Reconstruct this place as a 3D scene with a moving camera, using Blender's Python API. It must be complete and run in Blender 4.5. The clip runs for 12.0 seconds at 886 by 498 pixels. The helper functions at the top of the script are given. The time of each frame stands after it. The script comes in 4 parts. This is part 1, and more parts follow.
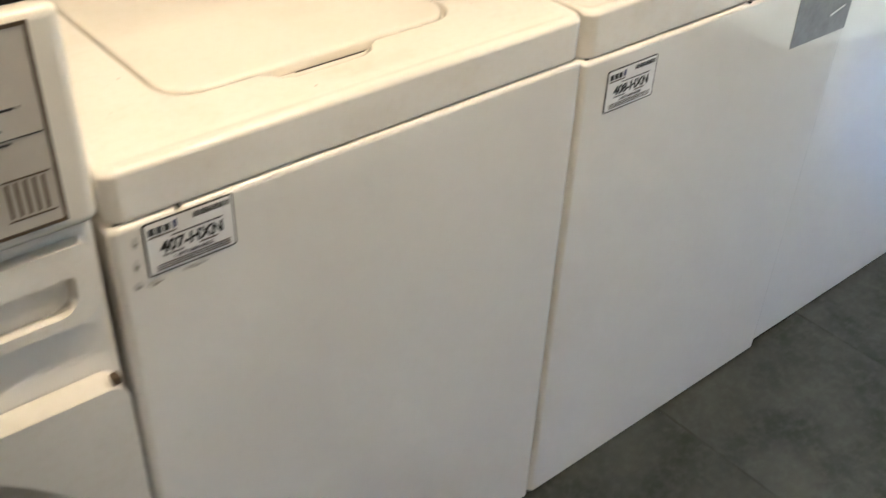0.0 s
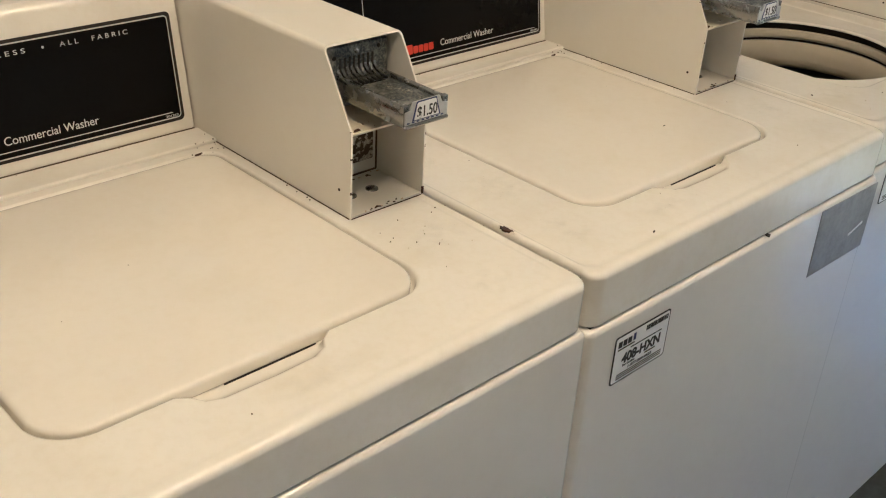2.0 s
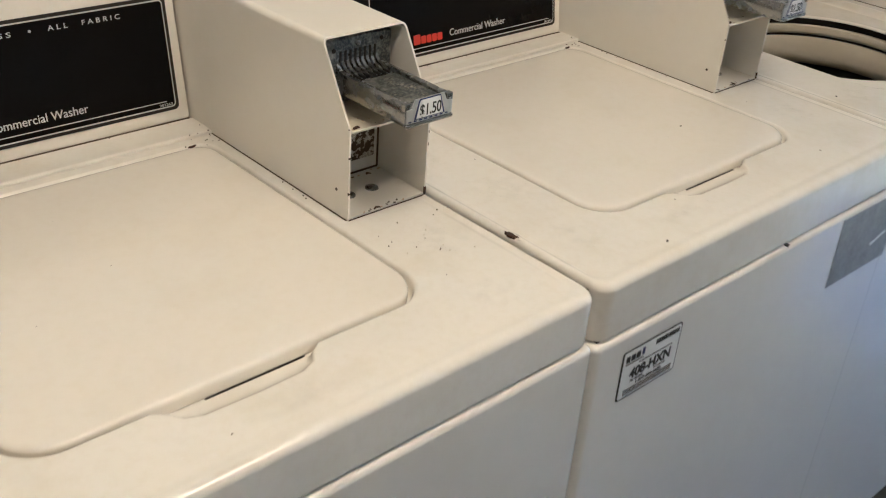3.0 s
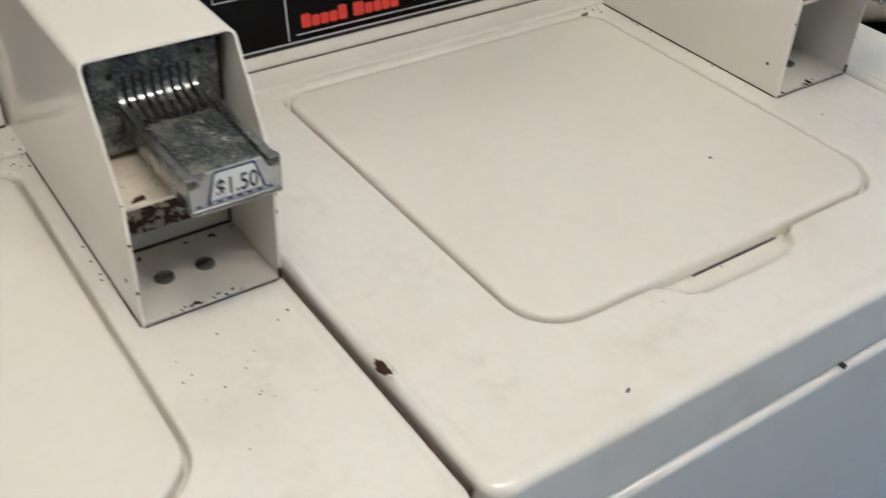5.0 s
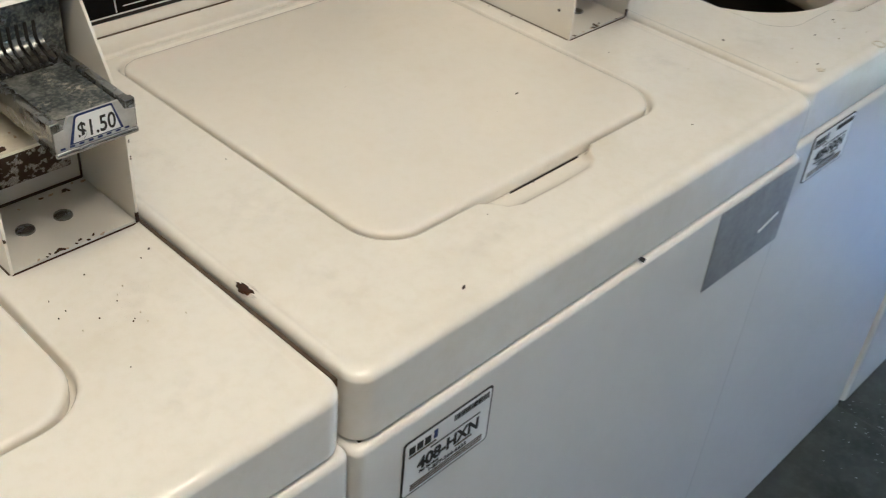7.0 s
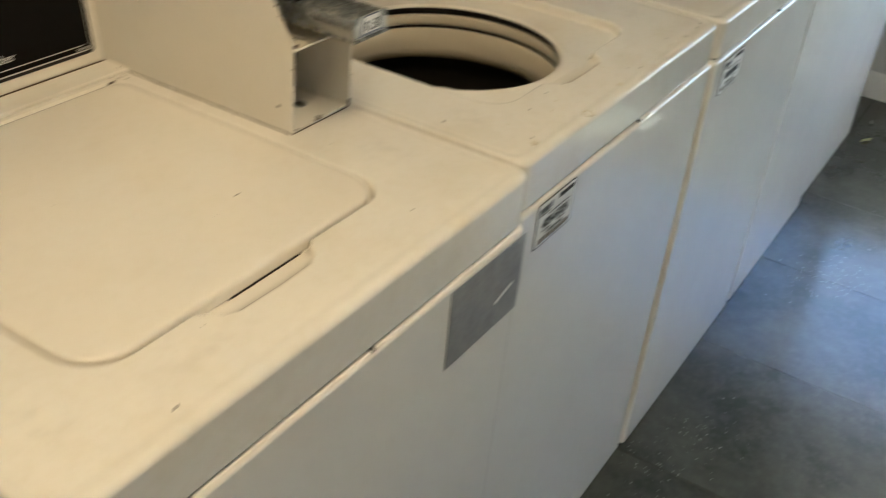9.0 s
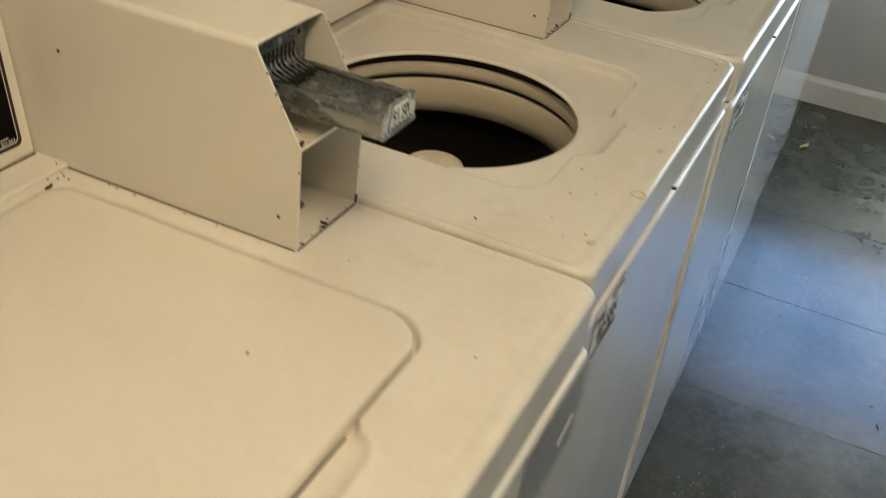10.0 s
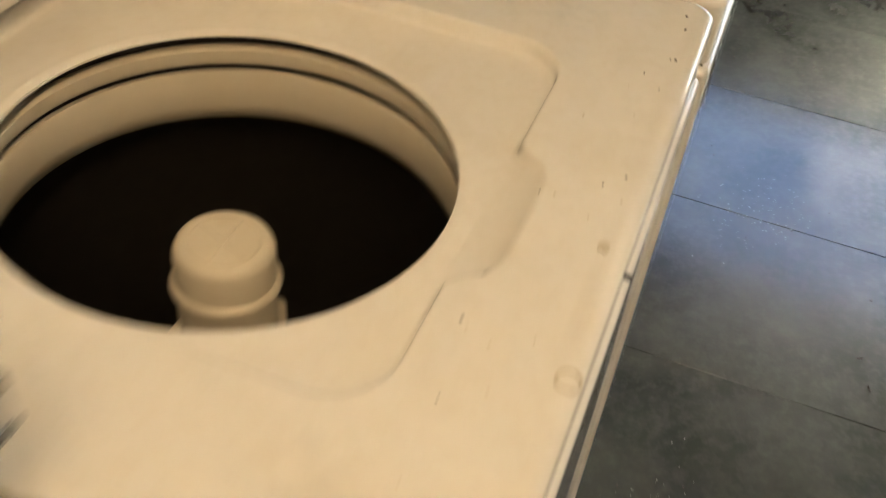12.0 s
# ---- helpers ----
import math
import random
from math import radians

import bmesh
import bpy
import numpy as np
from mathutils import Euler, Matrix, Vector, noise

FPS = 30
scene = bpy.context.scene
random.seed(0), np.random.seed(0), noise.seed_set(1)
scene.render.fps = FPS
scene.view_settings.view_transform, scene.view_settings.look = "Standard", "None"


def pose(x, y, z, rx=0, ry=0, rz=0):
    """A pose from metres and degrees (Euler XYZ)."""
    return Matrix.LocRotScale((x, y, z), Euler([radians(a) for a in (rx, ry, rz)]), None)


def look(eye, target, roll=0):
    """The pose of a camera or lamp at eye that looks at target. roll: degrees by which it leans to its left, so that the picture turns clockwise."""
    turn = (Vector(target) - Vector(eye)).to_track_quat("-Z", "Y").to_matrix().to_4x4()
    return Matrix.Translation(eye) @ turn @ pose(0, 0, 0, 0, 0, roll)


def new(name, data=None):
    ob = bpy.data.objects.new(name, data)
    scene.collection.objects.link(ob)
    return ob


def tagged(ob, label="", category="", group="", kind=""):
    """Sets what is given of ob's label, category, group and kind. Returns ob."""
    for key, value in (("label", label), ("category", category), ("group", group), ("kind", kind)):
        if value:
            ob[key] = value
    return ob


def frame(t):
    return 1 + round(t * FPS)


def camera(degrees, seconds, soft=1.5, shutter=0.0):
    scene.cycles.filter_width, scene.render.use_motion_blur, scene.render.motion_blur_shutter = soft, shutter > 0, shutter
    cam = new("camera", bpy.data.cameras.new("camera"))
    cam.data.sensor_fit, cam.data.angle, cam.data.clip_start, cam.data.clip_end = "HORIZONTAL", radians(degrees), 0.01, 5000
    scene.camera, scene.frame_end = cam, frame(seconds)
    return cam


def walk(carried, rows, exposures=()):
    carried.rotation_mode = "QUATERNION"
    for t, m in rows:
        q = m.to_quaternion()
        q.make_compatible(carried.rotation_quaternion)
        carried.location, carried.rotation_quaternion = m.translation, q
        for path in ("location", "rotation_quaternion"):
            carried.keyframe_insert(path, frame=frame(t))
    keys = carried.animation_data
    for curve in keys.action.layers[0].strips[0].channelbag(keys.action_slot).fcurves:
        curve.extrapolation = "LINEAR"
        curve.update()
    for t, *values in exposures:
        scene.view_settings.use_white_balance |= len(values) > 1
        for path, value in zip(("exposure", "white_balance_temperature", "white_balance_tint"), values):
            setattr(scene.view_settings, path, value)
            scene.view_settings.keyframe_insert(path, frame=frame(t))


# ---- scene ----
cam = camera(46.8, 12.0, soft=1.1, shutter=0.5)
PATH = [
    (0, (-0.278, -0.811, 1.436), (0.781, 0.406, 0.255), 2.6),
    (0.5, (-0.171, -0.724, 1.429), (0.966, 0.478, 0.305), 3.3),
    (1, (-0.12, -0.592, 1.442), (1.064, 0.635, 0.396), 3.5),
    (1.5, (-0.101, -0.538, 1.442), (1.107, 0.7, 0.439), 3.4),
    (2, (-0.087, -0.522, 1.441), (1.147, 0.714, 0.466), 3.4),
    (2.5, (-0.086, -0.518, 1.438), (1.157, 0.708, 0.462), 3.8),
    (2.7, (-0.082, -0.513, 1.438), (1.155, 0.712, 0.452), 4.1),
    (4.3, (0.322, -0.271, 1.406), (1.304, 1.036, 0.254), 4.0),
    (4.5, (0.337, -0.262, 1.405), (1.302, 1.036, 0.228), 4.0),
    (5, (0.396, -0.293, 1.4), (1.34, 0.991, 0.192), 3.1),
    (5.5, (0.42, -0.304, 1.375), (1.403, 0.915, 0.131), 3.4),
    (6, (0.395, -0.312, 1.383), (1.439, 0.843, 0.128), 4.2),
    (6.5, (0.362, -0.327, 1.388), (1.471, 0.779, 0.144), 4.9),
    (6.7, (0.347, -0.34, 1.398), (1.492, 0.746, 0.169), 5.1),
    (8.3, (0.232, -0.432, 1.425), (1.639, 0.491, 0.345), 5.7),
    (8.5, (0.277, -0.422, 1.417), (1.709, 0.479, 0.349), 5.5),
    (9, (0.383, -0.414, 1.441), (1.86, 0.412, 0.375), 6.1),
    (9.1, (0.418, -0.391, 1.423), (1.922, 0.407, 0.373), 5.9),
    (9.5, (0.467, -0.332, 1.421), (1.99, 0.404, 0.354), 6.6),
    (10, (0.542, -0.146, 1.418), (2.115, 0.479, 0.352), 7.4),
    (10.5, (0.577, -0.066, 1.418), (2.18, 0.47, 0.348), 7.6),
    (11, (0.608, -0.051, 1.41), (2.216, 0.382, 0.302), 8.0),
    (11.5, (0.767, -0.042, 1.381), (2.312, 0.356, 0.175), 7.7),
    (12, (1.12, -0.002, 1.341), (2.545, 0.397, -0.004), 7.3),
]
walk(cam, [(t, look(eye, target, roll)) for t, eye, target, roll in PATH], [
    (0.0, 4.82, 5450, 8), (0.5, 4.57, 5550, 8), (1.0, 4.27, 5550, 8), (2.5, 4.23, 5250, 9), (4.3, 4.32, 4530, 8), (6.7, 4.32, 4680, 7), (8.3, 4.23, 5800, 3),
    (9.5, 4.15, 5850, 3), (10.5, 4.16, 6150, 4), (11.0, 4.16, 6650, 7), (11.5, 4.16, 6800, 8), (12.0, 4.44, 6850, 10)])

# ---- world, sun, lamps ----
SUN_AZ = math.atan2(0.34, 0.94)          # the sun stands over +x and a little +y
SUN_EL = radians(36)
world = bpy.data.worlds.new("world")
scene.world = world
world.use_nodes = True
wn = world.node_tree
sky = wn.nodes.new("ShaderNodeTexSky")
sky.sky_type, sky.sun_disc = "NISHITA", False
sky.ozone_density, sky.dust_density = 6.0, 0.2
sky.sun_elevation, sky.sun_rotation = SUN_EL, radians(90) - SUN_AZ
wn.links.new(sky.outputs[0], wn.nodes["Background"].inputs[0])
wn.nodes["Background"].inputs[1].default_value = 0.064
sun = new("sun", bpy.data.lights.new("sun", "SUN"))
sun.data.energy, sun.data.angle, sun.data.color = 5.0, radians(0.5), (1.0, 0.93, 0.82)
sun_dir = Vector((math.cos(SUN_AZ) * math.cos(SUN_EL), math.sin(SUN_AZ) * math.cos(SUN_EL), math.sin(SUN_EL)))
sun.matrix_world = look(sun_dir * 20, (0, 0, 0))


# ---- materials ----
def material(name, color, rough=0.5, metal=0.0, second=None, scale=6.0, detail=3.0, amount=0.5, bump=0.0, bump_scale=200.0,
             wave=0.0, wave_scale=5.0, rough_var=0.0, coat=0.0, tint=0.0, emit=0.0, lo=0.25, ior=1.5):
    """A base colour blended with a second one by noise at two scales, with fine relief and slow waviness."""
    m = bpy.data.materials.new(name)
    m.use_nodes = True
    t = m.node_tree
    N, L = t.nodes, t.links
    b = N["Principled BSDF"]
    b.inputs["Roughness"].default_value = rough
    b.inputs["Metallic"].default_value = metal
    b.inputs["IOR"].default_value = ior
    b.inputs["Coat Weight"].default_value = coat
    b.inputs["Coat Roughness"].default_value = 0.08
    co = N.new("ShaderNodeTexCoord")
    info = N.new("ShaderNodeObjectInfo")
    shift = N.new("ShaderNodeVectorMath")
    shift.operation = "MULTIPLY_ADD"
    shift.inputs[1].default_value = (7.3, 3.1, 5.7)
    L.new(info.outputs["Random"], shift.inputs[0])
    L.new(co.outputs["Object"], shift.inputs[2])
    out = shift.outputs[0]

    def noise_tex(s, d=detail, rgh=0.6):
        n = N.new("ShaderNodeTexNoise")
        n.inputs["Scale"].default_value, n.inputs["Detail"].default_value, n.inputs["Roughness"].default_value = s, d, rgh
        L.new(out, n.inputs["Vector"])
        return n.outputs[0]

    def ramp(src, a, b2, lo=0.0, hi=1.0):
        r = N.new("ShaderNodeMapRange")
        r.inputs["From Min"].default_value, r.inputs["From Max"].default_value = a, b2
        r.inputs["To Min"].default_value, r.inputs["To Max"].default_value = lo, hi
        L.new(src, r.inputs["Value"])
        return r.outputs[0]

    def mix(f, a, c):
        x = N.new("ShaderNodeMix")
        x.data_type = "RGBA"
        for key, v in ((0, f), (6, a), (7, c)):
            if isinstance(v, bpy.types.NodeSocket):
                L.new(v, x.inputs[key])
            else:
                x.inputs[key].default_value = v if key == 0 else (*v[:3], 1)
        return x.outputs[2]

    base = (*color, 1)
    if second:
        c1 = mix(ramp(noise_tex(scale), lo, 0.80, 0, amount), color, second)
        base = mix(ramp(noise_tex(scale * 9, 3), 0.45, 0.85, 0, amount * 0.6), c1, second)
    if tint:
        rnd = ramp(info.outputs["Random"], 0, 1, 1 - tint, 1 + tint)
        x = N.new("ShaderNodeVectorMath")
        x.operation = "SCALE"
        if isinstance(base, bpy.types.NodeSocket):
            L.new(base, x.inputs[0])
        else:
            x.inputs[0].default_value = base[:3]
        L.new(rnd, x.inputs["Scale"])
        base = x.outputs[0]
    if isinstance(base, bpy.types.NodeSocket):
        L.new(base, b.inputs["Base Color"])
    else:
        b.inputs["Base Color"].default_value = base
    if rough_var:
        L.new(ramp(noise_tex(scale * 3, 4), 0.3, 0.7, max(0.02, rough - rough_var), min(1, rough + rough_var)), b.inputs["Roughness"])
    normal = None
    for s, k, dist in ((bump_scale, bump, 0.001), (wave_scale, wave, 0.02)):
        if k:
            bp = N.new("ShaderNodeBump")
            bp.inputs["Strength"].default_value, bp.inputs["Distance"].default_value = k, dist
            L.new(noise_tex(s, 2), bp.inputs["Height"])
            if normal:
                L.new(normal, bp.inputs["Normal"])
            normal = bp.outputs[0]
    if normal:
        L.new(normal, b.inputs["Normal"])
    if emit:
        b.inputs["Emission Color"].default_value = (*color, 1)
        b.inputs["Emission Strength"].default_value = emit
    return m


ENAMEL = material("white_enamel", (0.82, 0.79, 0.73), 0.075, second=(0.60, 0.53, 0.38), scale=11, amount=0.30, lo=0.50, detail=6, bump=0.006, bump_scale=160,
                  wave=0.010, wave_scale=5, ior=1.6)
ENAMEL_FRONT = material("white_front_enamel", (0.80, 0.78, 0.74), 0.035, second=(0.68, 0.64, 0.57), scale=5, amount=0.25, detail=5, bump=0.002, bump_scale=120,
                        wave=0.075, wave_scale=3.2, ior=1.7)
LID_PAINT = material("worn_lid_enamel", (0.81, 0.77, 0.70), 0.07, second=(0.66, 0.59, 0.45), scale=9, amount=0.28, lo=0.50, detail=6, bump=0.004, bump_scale=140,
                     wave=0.008, wave_scale=3, ior=1.6)
BOX_PAINT = material("coin_box_paint", (0.80, 0.77, 0.70), 0.12, second=(0.70, 0.64, 0.53), scale=7, amount=0.20, detail=5, bump=0.010, bump_scale=260)
DIRTY_PAINT = material("dirty_paint", (0.74, 0.69, 0.57), 0.4, second=(0.40, 0.32, 0.19), scale=24, amount=0.5, lo=0.42, bump=0.05, bump_scale=200)
RUST = material("rust", (0.060, 0.020, 0.006), 0.85, second=(0.012, 0.006, 0.004), scale=150, amount=0.9, bump=0.4, bump_scale=500)
RUST_FAINT = material("faint_rust_stain", (0.42, 0.28, 0.16), 0.7, second=(0.60, 0.50, 0.38), scale=200, amount=0.9)
# dirt colour, also used for the shade put into the gap between washers
GRIME_DARK = material("grime", (0.05, 0.04, 0.03), 0.9, second=(0.14, 0.09, 0.05), scale=90, amount=0.7)
STAIN = material("water_stain", (0.55, 0.49, 0.38), 0.35, second=(0.62, 0.57, 0.47), scale=60, amount=0.8)
STEEL = material("galvanised_steel", (0.33, 0.335, 0.33), 0.24, 0.95, second=(0.27, 0.27, 0.26), scale=25, amount=0.5, bump=0.12, bump_scale=300, rough_var=0.12)
STEEL_WORN = material("worn_zinc_steel", (0.065, 0.078, 0.088), 0.42, 0.7, second=(0.62, 0.60, 0.50), scale=38, detail=6, lo=0.52, amount=0.9, bump=0.2, bump_scale=350, rough_var=0.15)
SCALE = material("pale_scale", (0.50, 0.48, 0.40), 0.7, second=(0.30, 0.30, 0.26), scale=120, amount=0.8)
FOIL = material("bright_silver_foil", (0.62, 0.62, 0.61), 0.30, 0.7, second=(0.30, 0.30, 0.30), scale=60, amount=0.5, bump=0.1, bump_scale=200)
BLACK = material("black_gap", (0.008, 0.007, 0.006), 0.7)
PANEL = material("black_control_panel", (0.004, 0.004, 0.0045), 0.22, second=(0.009, 0.009, 0.009), scale=30, amount=0.3, ior=1.2)
PRINT = material("grey_print", (0.62, 0.62, 0.60), 0.5)
RED = material("red_print", (0.62, 0.035, 0.015), 0.45)
INK = material("black_ink", (0.015, 0.015, 0.017), 0.6)
PAPER = material("white_label", (0.80, 0.80, 0.79), 0.4, second=(0.70, 0.69, 0.66), scale=50, amount=0.3)
GREY_SHEET = material("grey_instruction_sheet", (0.50, 0.47, 0.42), 0.5, second=(0.44, 0.41, 0.36), scale=20, amount=0.5)
BLUE_INK = material("blue_ink", (0.008, 0.022, 0.11), 0.4)
TAPE = material("grey_tape", (0.23, 0.23, 0.235), 0.45, 0.3, second=(0.36, 0.36, 0.36), scale=35, amount=0.7, bump=0.2, bump_scale=150, rough_var=0.1)
TUB_PLASTIC = material("cream_tub_plastic", (0.72, 0.66, 0.54), 0.25, second=(0.62, 0.54, 0.40), scale=8, amount=0.4)
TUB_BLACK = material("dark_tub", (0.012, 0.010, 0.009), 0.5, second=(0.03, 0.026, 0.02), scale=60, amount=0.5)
FLOOR = material("slate_vinyl_tile", (0.027, 0.030, 0.026), 0.18, second=(0.078, 0.082, 0.071), scale=6, detail=6, amount=0.75, lo=0.34, bump=0.16, bump_scale=38,
                 wave=0.02, wave_scale=8, tint=0.10, rough_var=0.03, ior=1.40)
GROUT = material("dark_joint", (0.03, 0.03, 0.03), 0.8)
SCUFF = material("chalky_scuff", (0.20, 0.20, 0.185), 0.8)
WALL = material("grey_wall_paint", (0.58, 0.58, 0.575), 0.5, second=(0.52, 0.52, 0.515), scale=2, amount=0.5, bump=0.15, bump_scale=220)
TRIM = material("white_trim_paint", (0.84, 0.84, 0.82), 0.35, second=(0.66, 0.63, 0.58), scale=7, amount=0.4)
CEILING = material("white_ceiling", (0.75, 0.74, 0.71), 0.8, second=(0.70, 0.69, 0.66), scale=3, amount=0.4)
FILM = material("dirt_film", (0.40, 0.33, 0.22), 0.5, second=(0.20, 0.14, 0.08), scale=90, amount=0.6)
HALO = material("rust_halo", (0.30, 0.12, 0.03), 0.7, second=(0.16, 0.06, 0.015), scale=90, amount=0.8)


def fade(m, scale, lo, hi, most):
    """Let a stain's film thin out in blotches and towards its rim."""
    N, L = m.node_tree.nodes, m.node_tree.links
    co, n = N.new("ShaderNodeTexCoord"), N.new("ShaderNodeTexNoise")
    n.inputs["Scale"].default_value, n.inputs["Detail"].default_value = scale, 6
    L.new(co.outputs["Object"], n.inputs["Vector"])
    r = N.new("ShaderNodeMapRange")
    r.inputs["From Min"].default_value, r.inputs["From Max"].default_value, r.inputs["To Max"].default_value = lo, hi, most
    L.new(n.outputs[0], r.inputs["Value"])
    d = N.new("ShaderNodeVectorMath")
    d.operation = "DISTANCE"
    flat = N.new("ShaderNodeVectorMath")
    flat.operation, flat.inputs[1].default_value = "MULTIPLY", (1, 1, 0)
    L.new(co.outputs["Generated"], flat.inputs[0])
    L.new(flat.outputs[0], d.inputs[0])
    d.inputs[1].default_value = (0.5, 0.5, 0)
    rim = N.new("ShaderNodeMapRange")
    rim.inputs["From Min"].default_value, rim.inputs["From Max"].default_value = 0.46, 0.15
    L.new(d.outputs["Value"], rim.inputs["Value"])
    x = N.new("ShaderNodeMath")
    x.operation = "MULTIPLY"
    L.new(r.outputs[0], x.inputs[0])
    L.new(rim.outputs[0], x.inputs[1])
    L.new(x.outputs[0], N["Principled BSDF"].inputs["Alpha"])


fade(FILM, 60, 0.42, 0.72, 0.09)
GLUE = material("grey_glue", (0.52, 0.49, 0.43), 0.6, second=(0.42, 0.39, 0.33), scale=90, amount=0.6)
fade(GLUE, 90, 0.25, 0.55, 0.5)
fade(SCALE, 260, 0.46, 0.60, 0.85)
fade(HALO, 150, 0.25, 0.6, 0.9)
GROUND = material("outdoor_paving", (0.28, 0.27, 0.25), 0.8, second=(0.2, 0.2, 0.18), scale=2, amount=0.6)
LEAF = material("dry_leaf", (0.42, 0.44, 0.22), 0.7, second=(0.30, 0.24, 0.10), scale=60, amount=0.6)
DARK_BIT = material("dark_debris", (0.035, 0.025, 0.02), 0.8)
LAMP = material("warm_diffuser", (1.0, 0.72, 0.42), 0.5, emit=1.12)
GLASS = bpy.data.materials.new("window_glass")
GLASS.use_nodes = True
gb = GLASS.node_tree.nodes["Principled BSDF"]
gb.inputs["Transmission Weight"].default_value, gb.inputs["Roughness"].default_value, gb.inputs["IOR"].default_value = 1.0, 0.0, 1.45


# ---- mesh helpers ----
def finish(bm, name, mat, smooth=True):
    """Into a mesh, smooth but for its sharp edges."""
    bmesh.ops.recalc_face_normals(bm, faces=bm.faces)
    me = bpy.data.meshes.new(name)
    bm.to_mesh(me)
    bm.free()
    me.materials.append(mat)
    if smooth:
        me.shade_smooth()
        me.set_sharp_from_angle(angle=radians(50))
    return me


def part(name, bm, mat, parent, label="", smooth=True, planar=True):
    """One mesh under a thing; planar keeps the large faces flat next to rounded edges."""
    ob = new(name, finish(bm, name, mat, smooth))
    ob.parent = parent
    if smooth and planar and len(ob.data.polygons) > 24:
        even = ob.modifiers.new("weighted_normal", "WEIGHTED_NORMAL")
        even.weight, even.keep_sharp = 100, True
    return tagged(ob, label)


def structure(name, bm, mat, label, category, smooth=False):
    return tagged(new(name, finish(bm, name, mat, smooth)), label, category, kind="structure")


def thing(name, m, label, category, group=""):
    ob = new(name)
    ob.empty_display_size = 0.1
    ob.matrix_world = m
    return tagged(ob, label, category, group)


def box(x0, x1, y0, y1, z0, z1, bevel=0.0, seg=2, bm=None):
    bm = bm or bmesh.new()
    m = Matrix.Translation(((x0 + x1) / 2, (y0 + y1) / 2, (z0 + z1) / 2)) @ Matrix.Diagonal((x1 - x0, y1 - y0, z1 - z0, 1))
    vs = bmesh.ops.create_cube(bm, size=1, matrix=m)["verts"]
    if bevel:
        es = list({e for v in vs for e in v.link_edges})
        bmesh.ops.bevel(bm, geom=es, offset=bevel, segments=seg, profile=0.5, affect="EDGES")
    return bm


def rounded(x0, x1, y0, y1, radii, n=6):
    """Corner points of a rounded rectangle, anticlockwise from the front left; radii: front left, front right, back right, back left."""
    pts = []
    for (cx, cy, sx, sy, a), r in zip(((x0, y0, 1, 1, 180), (x1, y0, -1, 1, 270), (x1, y1, -1, -1, 0), (x0, y1, 1, -1, 90)), radii):
        for i in range(n + 1):
            ang = radians(a + 90 * i / n)
            pts.append((cx + sx * r + r * math.cos(ang), cy + sy * r + r * math.sin(ang)))
    return pts


def rings(bm, loops, close_first=False, close_last=False):
    """Skin closed loops of equal length, each a list of 3D points."""
    rows = [[bm.verts.new(p) for p in loop] for loop in loops]
    for a, b in zip(rows, rows[1:]):
        k = len(a)
        for i in range(k):
            bm.faces.new((a[i], a[(i + 1) % k], b[(i + 1) % k], b[i]))
    if close_first:
        bm.faces.new(rows[0])
    if close_last:
        bm.faces.new(rows[-1])
    return rows


def lathe(bm, cx, cy, profile, n=64, cap=False):
    loops = [[(cx + r * math.cos(2 * math.pi * i / n), cy + r * math.sin(2 * math.pi * i / n), z) for i in range(n)] for r, z in profile]
    return rings(bm, loops, close_last=cap)


def fill_between(bm, *loops):
    """A flat face with holes between loops of vertices."""
    edges = []
    for loop in loops:
        for a, b in zip(loop, loop[1:] + loop[:1]):
            edges.append(bm.edges.get((a, b)) or bm.edges.new((a, b)))
    bmesh.ops.triangle_fill(bm, use_beauty=True, use_dissolve=False, edges=edges)


def lettering(name, text, size, m, mat, parent, width=0.0, align="LEFT", bold=0.0, space=1.0):
    """Text as a thin mesh in the plane of m; width squeezes it to that length."""
    cu = bpy.data.curves.new(name, "FONT")
    cu.body, cu.size, cu.align_x, cu.extrude, cu.offset, cu.space_character = text, size, align, 0.0002, bold, space
    ob = bpy.data.objects.new(name, cu)
    scene.collection.objects.link(ob)
    bpy.context.view_layer.update()
    me = bpy.data.meshes.new_from_object(ob.evaluated_get(bpy.context.evaluated_depsgraph_get()))
    bpy.data.objects.remove(ob)
    if width:
        xs = [v.co.x for v in me.vertices]
        k = width / (max(xs) - min(xs))
        for v in me.vertices:
            v.co.x *= k
    me.materials.clear()
    me.materials.append(mat)
    out = new(name, me)
    out.parent = parent
    out.matrix_basis = m
    return out


def blob(cx, cy, z, r, squash=1.0, turn=0.0, n=14, seed=1, height=0.0006):
    """A thin uneven patch lying on a level surface."""
    rnd = random.Random(seed)
    bm = bmesh.new()
    pts = []
    for i in range(n):
        a = 2 * math.pi * i / n
        k = r * rnd.uniform(0.65, 1.15)
        x, y = k * math.cos(a), k * squash * math.sin(a)
        pts.append((cx + x * math.cos(turn) - y * math.sin(turn), cy + x * math.sin(turn) + y * math.cos(turn)))
    rings(bm, [[(x, y, z - 0.0004) for x, y in pts], [(cx + (x - cx) * 0.93, cy + (y - cy) * 0.93, z + height) for x, y in pts]], close_last=True)
    return bm


